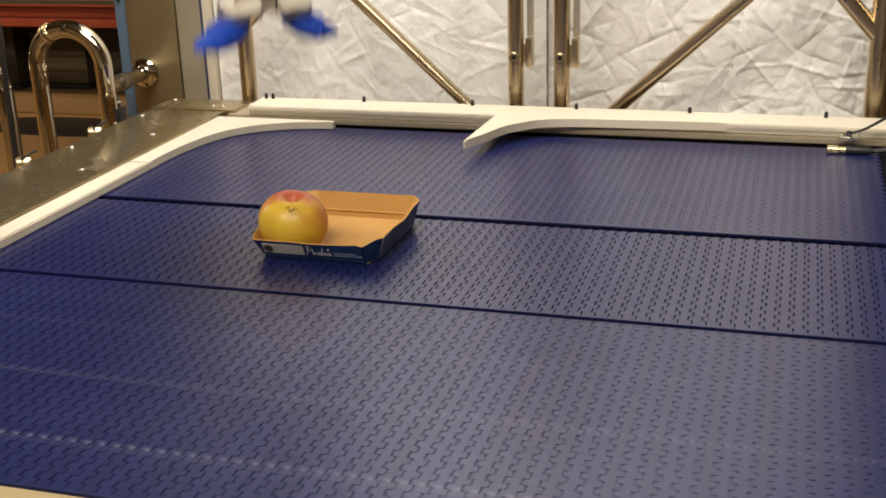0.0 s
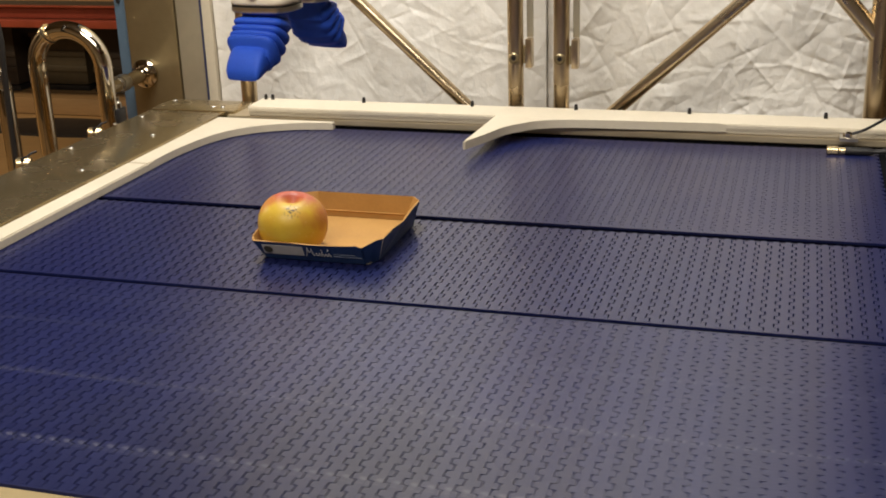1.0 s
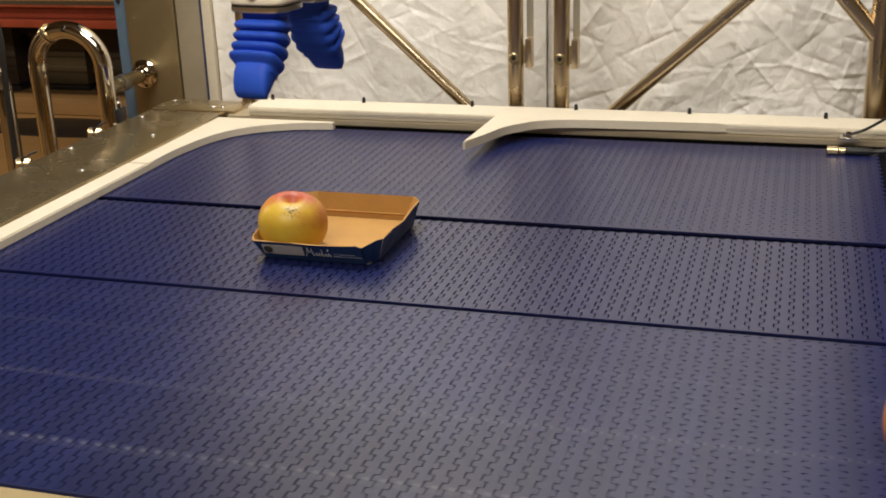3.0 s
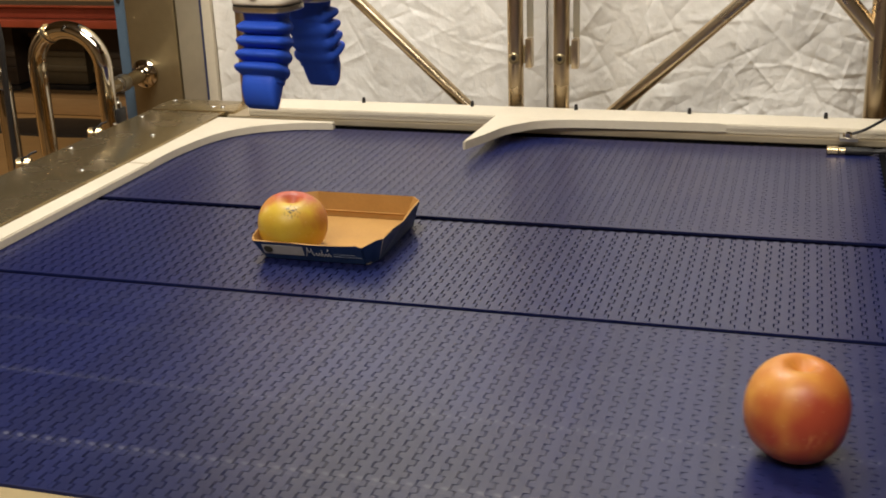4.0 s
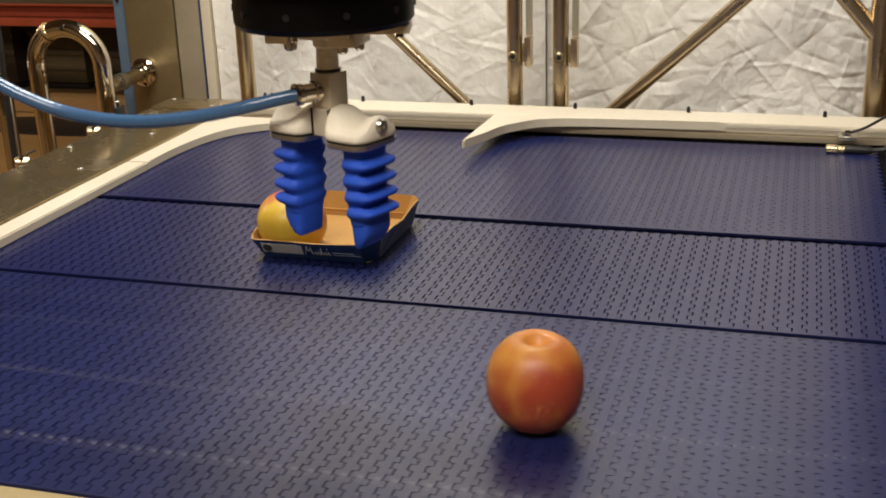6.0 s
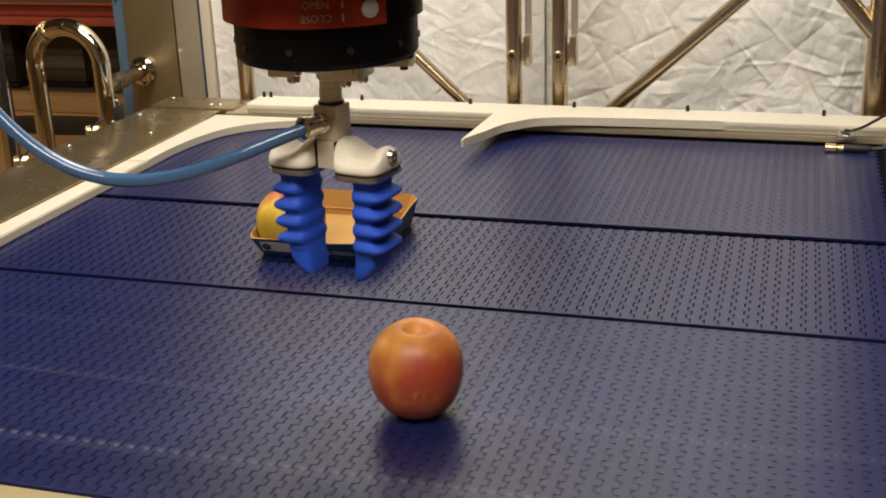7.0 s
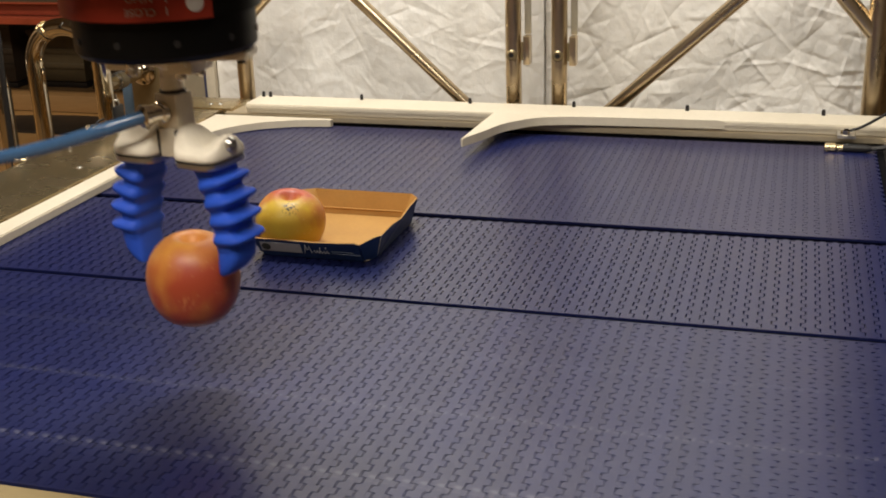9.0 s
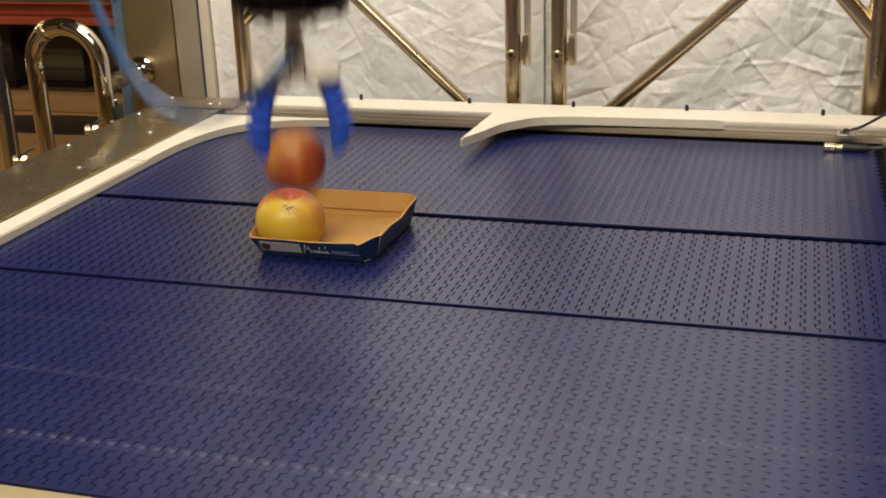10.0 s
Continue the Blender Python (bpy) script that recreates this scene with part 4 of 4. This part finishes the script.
for y in (-0.010, 0.010):
    part("arm_screw", spin(lathe([(0.003, 0.0775), (0.003, 0.0806)], 10), pose(0, 0, 0, 0, 0, 14) @ pose(0.056, y, 0)), M_DARK, adapter)
part("adapter_tab", boxed(0.014, 0.034, -0.030, 0.004, 0.0745, 0.0846, 0.0015), M_ADAPT, adapter)
part("adapter_tab", boxed(-0.034, -0.016, -0.034, 0.0, 0.0770, 0.0846, 0.0015), M_ADAPT, adapter)
SMALL = finish(lathe([(0.0035, 0), (0.0035, -0.004), (0.002, -0.005), (0, -0.005)], 10), True)
for k in range(6):
    s = part("screw", SMALL, M_CHROME, adapter)
    s.location = (0.040 * math.cos(k * 1.047 + 0.3), 0.040 * math.sin(k * 1.047 + 0.3), 0.0846)
for x, y, r, h in ((-0.020, -0.020, 0.0050, 0.0705), (0.022, -0.024, 0.0042, 0.0695), (0.030, -0.010, 0.0038, 0.0700), (-0.004, 0.026, 0.0045, 0.0720)):
    part("standoff", lathe([(r * 0.7, h), (r, h + 0.0015), (r, 0.0800)], 14, (x, y, 0)), M_CHROME, adapter)
part("stem", lathe([(0.0085, 0.0585), (0.0085, 0.068), (0.0080, 0.0685), (0.0080, 0.074), (0.0100, 0.076), (0.0100, 0.0990)], 24), M_ADAPT, grip)
part("mount_flange", lathe([(0.024, 0.0870 + 0.0008 * k) for k in range(8)], 24), M_ADAPT, grip)
part("seal_ring", lathe([(0.0098, 0.0565), (0.0098, 0.0585)], 24), M_DARK, grip)
part("block", boxed(-0.0100, 0.0100, -0.0100, 0.0100, 0.030, 0.0562, 0.0015), M_ADAPT, grip)
part("finger_block", boxed(-0.0078, 0.0078, -0.0120, 0.0120, 0.0085, 0.0298, 0.0012), M_ADAPT, grip)
FIT = Matrix.Rotation(radians(-106), 4, "Z")
part("hose_fitting", spin(lathe([(0.0085, 0), (0.0085, 0.004), (0.0075, 0.005), (0.0075, 0.014), (0.0085, 0.015), (0.0085, 0.019), (0.0055, 0.020), (0.0055, 0.012)], 20), FIT @ pose(0.0100, 0, 0.0425, 0, 90, 0)), M_CHROME, grip)
part("socket_screw", spin(bolt_head(0.0045, 0.003), pose(0.0, -0.0100, 0.0425, 90)), M_CHROME, grip)

ROOT, LIFT = 0.0315, 0.005


def ring_pts(xi, xo, w, z, n=20):
    cx, rx = (xi + xo) / 2, (xo - xi) / 2
    out = []
    for k in range(n):
        a = 2 * math.pi * k / n
        c, s = math.cos(a), math.sin(a)
        out.append((cx + rx * math.copysign(abs(c) ** 0.5, c), w * math.copysign(abs(s) ** 0.5, s), z))
    return out


def loft(rings):
    bm = bmesh.new()
    vs = [[bm.verts.new(p) for p in r] for r in rings]
    n = len(vs[0])
    for a, b in zip(vs, vs[1:]):
        for k in range(n):
            bm.faces.new((a[k], a[(k + 1) % n], b[(k + 1) % n], b[k]))
    bm.faces.new(vs[0][::-1])
    bm.faces.new(vs[-1])
    return bm


def bracket(parent, turn):
    """Ivory finger mount: a scooped cup with a tall inner wall and an outer boss, on a gasket and a steel rim."""
    X0, X1, W = 0.0088, 0.0492, 0.0246
    m = pose(0, 0, LIFT, 0, 0, turn)

    def loop(k, z):
        c, r = (X0 + X1) / 2, (X1 - X0) / 2
        return ring_pts(c - r * k, c + r * k, W * k, z, 36)

    def height(x, y):
        u = (x - X0) / (X1 - X0)
        wall = 0.0165 * math.exp(-(u / 0.42) ** 3) * math.exp(-(y / 0.0165) ** 4)
        boss = 0.0118 * math.exp(-((u - 0.95) / 0.26) ** 4) * math.exp(-(y / 0.0125) ** 4)
        lip = 0.0022 * math.exp(-((abs(y) - 0.0165) / 0.005) ** 2)
        return 0.0105 + wall + boss + lip

    bm = bmesh.new()
    rows = [[bm.verts.new(p) for p in loop(k, z)] for k, z in ((0.95, 0.0045), (0.99, 0.0055), (1.0, 0.0075))]
    for k in (0.985, 0.95, 0.90, 0.82, 0.72, 0.60, 0.46, 0.30, 0.14):
        rows.append([bm.verts.new((x, y, height(x, y) - 0.0012 * (k > 0.97))) for x, y, _ in loop(k, 0)])
    for a, b in zip(rows, rows[1:]):
        for q in range(36):
            bm.faces.new((a[q], a[(q + 1) % 36], b[(q + 1) % 36], b[q]))
    bm.faces.new(rows[0][::-1])
    bm.faces.new(rows[-1])
    cap = part("bracket", spin(bm, m), M_BRACKET, parent, angle=70)
    part("gasket", spin(loft([loop(0.97, 0.003), loop(0.97, 0.0046)]), m), M_DARK, cap, "black gasket")
    part("wall_gasket", spin(boxed(0.0079, 0.0090, -0.0125, 0.0125, 0.004, 0.0245), m), M_DARK, cap, "black gasket")
    part("rim", spin(loft([loop(0.96, -0.001), loop(0.99, 0.0), loop(0.99, 0.0031)]), m), M_ALU, cap, "bright steel rim")
    part("bolt", spin(bolt_head(0.0060, 0.0050), m @ pose(0.0470, 0, 0.0150, 0, 90, 0)), M_ALU, cap)


bracket(grip, 0)
bracket(grip, 180)

SEG = 0.0128


def rib(w):
    """One bellows rib of a finger, a little longer than its step so that bent ribs stay joined."""
    rows = []
    for z, k in ((0.002, 0.0), (-0.0012, 0.05), (-0.0026, 0.35), (-0.0042, 0.80), (-0.0056, 0.97), (-0.0066, 1.0), (-0.0076, 0.97), (-0.0090, 0.80), (-0.0106, 0.35), (-0.0120, 0.05), (-0.0155, 0.0)):
        rows.append(ring_pts(-0.0092 - 0.0008 * k, 0.0092 + 0.0090 * k, w - 0.0042 * (1 - k), z))
    return loft(rows)


RIB_MESHES = [finish(bm, True, 60) for bm in (
    loft([ring_pts(-0.0105, 0.0125, 0.0175, 0.001), ring_pts(-0.0098, 0.0115, 0.0165, -0.006), ring_pts(-0.0095, 0.010, 0.0165, -0.0160)]),
    rib(0.0206), rib(0.0209), rib(0.0208), rib(0.0204),
    loft([ring_pts(-0.0092, 0.0095, 0.0155, 0.003), ring_pts(-0.0095, 0.0105, 0.0152, -0.004), ring_pts(-0.0095, 0.0095, 0.0150, -0.010), ring_pts(-0.0094, 0.0055, 0.0146, -0.016), ring_pts(-0.0090, 0.0005, 0.0138, -0.0212), ring_pts(-0.0085, -0.0035, 0.0124, -0.0230)]))]
FINGERS = []
for turn in (0, 180):
    chain = []
    for k, me in enumerate(RIB_MESHES):
        chain.append(part("finger_tip" if k == 5 else "finger_rib", me, M_RUBBER, grip))
    FINGERS.append((turn, chain))

# ---------------- air hose ----------------
M_HOSE = mat("clear_blue_hose", (0.032, 0.085, 0.19), 0.15, vary=0.1, scale=20, grain=100, bump=0.0, second=(0.08, 0.165, 0.30), rvary=0.05)
M_HOSE.node_tree.nodes["Principled BSDF"].inputs["Coat Weight"].default_value = 0.4
hose = thing("air_hose", pose(0, 0, 0), "glossy translucent blue air hose feeding the gripper", "hose")
HOSE_STEP, HOSE_N = 0.0065, 90
LINK = finish(lathe([(0.0052, -0.0005), (0.0052, HOSE_STEP + 0.0005)], 16), True, 80)
LINKS = [part("hose_link", LINK, M_HOSE, hose) for _ in range(HOSE_N)]

# ---------------- belts of linked modules ----------------
PITCH, KNUCKLE = 0.0127, 0.0178


def module_mesh(width, deep, gap, skin, teeth):
    """One belt row: a body with interlocking hinge knuckles on both sides and slots between them."""
    v, f = [], []

    def block(x0, x1, y0, y1, z0, z1):
        k = len(v)
        v.extend([(x0, y0, z0), (x1, y0, z0), (x1, y1, z0), (x0, y1, z0), (x0, y0, z1), (x1, y0, z1), (x1, y1, z1), (x0, y1, z1)])
        f.extend([(k + 4, k + 5, k + 6, k + 7), (k, k + 1, k + 5, k + 4), (k + 1, k + 2, k + 6, k + 5), (k + 2, k + 3, k + 7, k + 6), (k + 3, k, k + 4, k + 7)])

    block(0.0027, PITCH - 0.0027, 0, width, -0.009, 0)
    block(-0.0001, PITCH - 0.0003, 0.001, width - 0.001, -0.012, -deep)
    if teeth:
        block(0.0035, 0.0085, width - 0.001, width + 0.0048, -0.012, -0.0010)
    n = int((width - 0.006) / KNUCKLE)
    step = (width - 0.006) / n
    block(PITCH - 0.0028, PITCH + 0.0027, 0, 0.0028, -0.009, -0.0001)
    block(PITCH - 0.0028, PITCH + 0.0027, width - 0.0028, width, -0.009, -0.0001)
    for k in range(n):
        y = 0.003 + k * step
        block(PITCH - 0.0027, PITCH + 0.0027 - gap, y + 0.0003, y + step / 2 - 0.0003, -0.006, -0.0002)
        block(gap - 0.0027, 0.0027, y + step / 2 + 0.0003, y + step - 0.0003, -0.006, -0.0002)
    me = bpy.data.meshes.new("module")
    me.from_pydata(v, [], f)
    me.materials.append(skin)
    return me


def belt(label, x0, rows, y0, y1, deep, gap, skin=M_BELT, teeth=False):
    t = thing("conveyor_belt", pose(x0, y0, 0), label, "conveyor belt", "blue belts")
    me = module_mesh(y1 - y0, deep, gap, skin, teeth)
    for k in range(rows):
        m = part("belt_module", me, M_BELT, t)
        m.location = (k * PITCH, 0, 0)
    return t


belt("blue plastic modular belt, standing still under the tray", -0.8535, 76, 1.0095, 1.2595, 0.0032, 0.0014, teeth=True)
belt("blue plastic modular belt along the end fence", -0.8535, 76, 1.2760, 1.6700, 0.0012, 0.0008)
FRONT_X0 = -0.95
front_belt = belt("blue plastic modular belt, running and carrying an apple", FRONT_X0, 225, 0.6210, 1.0012, 0.0013, 0.0013, M_BELT_RUN)

# ---------------- movement ----------------
SPEED = -0.0942
HEAD_ROWS = [
    (0, -0.5497, 1.1718, 0.2459), (0.1, -0.5577, 1.1997, 0.290), (0.2, -0.5309, 1.1462, 0.303), (0.3, -0.4988, 1.0809, 0.309),
    (0.4, -0.4665, 1.0136, 0.309), (0.5, -0.4285, 0.9362, 0.308), (0.6, -0.3906, 0.8669, 0.3093), (0.7, -0.3835, 0.8566, 0.3057),
    (0.8, -0.3825, 0.8562, 0.3036), (2.7, -0.3825, 0.8562, 0.3037), (4.1, -0.3812, 0.8566, 0.3036), (4.4, -0.3799, 0.8544, 0.2966),
    (4.7, -0.3681, 0.8508, 0.2772), (5.0, -0.3627, 0.844, 0.2544), (5.3, -0.3580, 0.8359, 0.2301), (5.5, -0.3556, 0.833, 0.2208),
    (5.7, -0.3470, 0.8277, 0.2146), (6.8, -0.3278, 0.8069, 0.1884), (7.0, -0.3284, 0.8054, 0.1847), (7.5, -0.3281, 0.8044, 0.1818),
    (7.6, -0.3281, 0.8041, 0.181), (7.8, -0.3377, 0.8025, 0.1684), (8.0, -0.3550, 0.7998, 0.1591), (8.2, -0.3767, 0.7926, 0.127),
    (8.3, -0.3869, 0.7933, 0.1223), (8.4, -0.3938, 0.7922, 0.125), (8.6, -0.4086, 0.7881, 0.1262), (8.7, -0.4146, 0.7867, 0.1272),
    (8.8, -0.4292, 0.7835, 0.1757), (8.9, -0.4362, 0.7856, 0.1873), (9.0, -0.447, 0.7847, 0.1938), (9.1, -0.4497, 0.7982, 0.2026),
    (9.2, -0.4625, 0.8698, 0.2267), (9.3, -0.4972, 1.0021, 0.2532), (9.4, -0.514, 1.1166, 0.277), (9.5, -0.542, 1.2205, 0.2811),
    (9.6, -0.5596, 1.2831, 0.2849), (9.7, -0.5665, 1.3023, 0.2827), (9.8, -0.565, 1.2952, 0.2622), (9.9, -0.5611, 1.2826, 0.225),
    (10, -0.5534, 1.2581, 0.1523)]
TURNS = [(0, 50), (0.4, 38), (0.5, 14), (0.6, -66), (0.7, -93), (0.8, -96), (4.2, -97), (4.5, -91), (4.7, -84), (5.0, -65), (5.3, -43), (5.5, -33), (5.7, -26), (6.8, -14), (7.0, -11), (9.0, -11), (9.1, -6), (9.2, 18), (9.3, 24), (9.4, 48), (9.5, 60), (9.8, 52), (10, 32)]
BENDS = [(0, 78, 14), (0.5, 82, 12), (0.6, 74, 6), (0.7, 68, 5), (1.0, 68, 4), (2.5, 54, 2), (3.8, 33, 1), (4.2, 19, 0), (4.5, 4, 0), (4.7, 4, 0), (5.7, 7, 0), (6.8, 0, 0), (7.0, -5, 0), (7.1, -28, 0), (7.2, -42, 0), (7.6, -43, 0), (7.7, -10, 0), (7.8, 78, 9), (8.1, 75, 9), (8.2, 58, 8), (8.3, -22, 20), (10, -24, 21)]


def lerp(rows, t):
    """Values at t from rows of (t, values...)."""
    if t <= rows[0][0]:
        return rows[0][1:]
    for a, b in zip(rows, rows[1:]):
        if t <= b[0]:
            k = (t - a[0]) / (b[0] - a[0])
            return tuple(p + (q - p) * k for p, q in zip(a[1:], b[1:]))
    return rows[-1][1:]


def finger_pose(turn, bend, splay, k):
    """The pose of the k-th rib of a finger that bends by so many degrees in all."""
    m = pose(0, 0, 0, 0, 0, turn) @ pose(ROOT, 0, LIFT) @ pose(0, 0, 0, 0, -splay, 0)
    step = SEG * (1 - 0.0048 * bend if bend > 0 else 1 - 0.0052 * bend)
    share = (0.2, 0.2, 0.2, 0.2, 0.2) if bend > 0 else (0.10, 0.14, 0.20, 0.26, 0.30)
    for i in range(k):
        m = m @ pose(0, 0, -step * (0.62 if i == 0 else 1.0)) @ pose(0, 0, 0, 0, -bend * share[i], 0)
    return m


# the hose's two middle and one far guide point, from its fitting
HOSE_ROWS = [(0, -0.09, -0.01, -0.03, -0.22, 0, 0.02, -0.34, 0, 0.16), (4.4, -0.10, 0.02, -0.03, -0.28, 0.02, -0.03, -0.48, 0, 0.06),
             (5.0, -0.12, 0.03, -0.010, -0.28, 0.02, -0.05, -0.52, 0, 0.0), (5.7, -0.10, 0.02, -0.02, -0.24, 0.0, -0.065, -0.44, -0.02, 0.035),
             (6.8, -0.09, -0.01, -0.035, -0.245, -0.03, -0.15, -0.325, -0.04, 0.11), (7.6, -0.09, -0.01, -0.04, -0.245, -0.03, -0.16, -0.325, -0.04, 0.11),
             (8.0, -0.09, -0.01, -0.05, -0.24, -0.03, -0.12, -0.40, -0.04, -0.02), (8.3, -0.10, -0.01, -0.06, -0.24, -0.03, -0.11, -0.42, -0.04, -0.05), (8.7, -0.10, -0.01, -0.06, -0.24, -0.03, -0.11, -0.42, -0.04, -0.05),
             (9.0, -0.10, -0.01, -0.035, -0.24, -0.02, -0.09, -0.45, -0.03, -0.05), (9.4, -0.10, -0.01, -0.03, -0.20, 0, -0.04, -0.34, 0, 0.14), (10, -0.06, -0.02, -0.07, -0.16, 0, -0.16, -0.25, 0, -0.06)]


def hose_poses(t, m):
    """Equal steps along the hose's line at t, where m is the gripper's pose."""
    start = m @ FIT @ Vector((0.026, 0, 0.0425))
    out = (m.to_3x3() @ FIT.to_3x3() @ Vector((1, 0, 0))).normalized()
    v = lerp(HOSE_ROWS, t)
    p = [start - out * 0.006, start + out * 0.05 + Vector(v[0:3]) * 0.6, start + Vector(v[3:6]), start + Vector(v[6:9]), start + Vector(v[6:9]) + Vector((-0.03, 0, 0.30))]

    def at(s):
        q = p
        while len(q) > 1:
            q = [a + (b - a) * s for a, b in zip(q, q[1:])]
        return q[0]

    line, run, last = [p[0]], 0.0, p[0]
    for k in range(1, 1601):
        c = at(k / 1600)
        run += (c - last).length
        last = c
        if run >= HOSE_STEP:
            line.append(c)
            run = 0.0
    while len(line) <= HOSE_N:
        line.append(2 * line[-1] - line[-2])
    return [Matrix.Translation(a) @ (b - a).to_track_quat("Z", "Y").to_matrix().to_4x4() for a, b in zip(line, line[1:])][:HOSE_N]


def motions():
    times = sorted({r[0] for r in HEAD_ROWS} | {r[0] for r in TURNS})
    places = {t: Vector(lerp(HEAD_ROWS, t)) for t in times}
    # the spring-loaded stem is pressed in while the gripper takes the apple
    spring = [(0, 0.0045), (7.6, 0.0045), (8.0, 0.001), (8.7, 0.0), (9.0, 0.001), (10, 0.001)]
    walk(head, [(t, Matrix.Translation(places[t] + Vector((0, 0, lerp(spring, t)[0])))) for t in times])
    poses = {t: Matrix.Translation(places[t]) @ pose(0, 0, 0, 0, 0, lerp(TURNS, t)[0]) for t in times}
    walk(grip, [(t, poses[t]) for t in times])
    for turn, chain in FINGERS:
        for k, ob in enumerate(chain):
            walk(ob, [(t, finger_pose(turn, b, s, k)) for t, b, s in BENDS])
    lines = {t: hose_poses(t, poses[t]) for t in times}
    for k, ob in enumerate(LINKS):
        walk(ob, [(t, lines[t][k]) for t in times])
    walk(front_belt, [(0, pose(FRONT_X0, 0.621, 0)), (10, pose(FRONT_X0 + 10 * SPEED, 0.621, 0))])
    tilt = pose(0, 0, 0, 2, 3, 0)
    rows = [(t, Matrix.Translation((0.393 + SPEED * t, APPLE_Y, APPLE_Z)) @ tilt) for t in (0, 2, 4, 6, 8, 8.3, 8.5, 8.65)]
    off = rows[-1][1].translation - Vector(lerp(HEAD_ROWS, 8.65))
    sway = [(8.6, 0, 0), (8.8, 0.006, -0.003), (9.0, 0.009, -0.006), (9.1, 0.008, -0.003), (9.2, 0.006, 0.007), (9.3, 0.005, 0.002), (9.5, 0.004, 0), (9.8, 0.004, -0.002), (10, 0.002, 0)]
    for t in times:
        if t > 8.66:
            dx, dz = lerp(sway, t)
            swing = pose(0, 0, 0, 0, 0, lerp(TURNS, t)[0] + 11)
            rows.append((t, Matrix.Translation(places[t] + swing @ off + Vector((dx, 0, dz))) @ swing @ tilt))
    walk(apple_on_belt, rows)


motions()
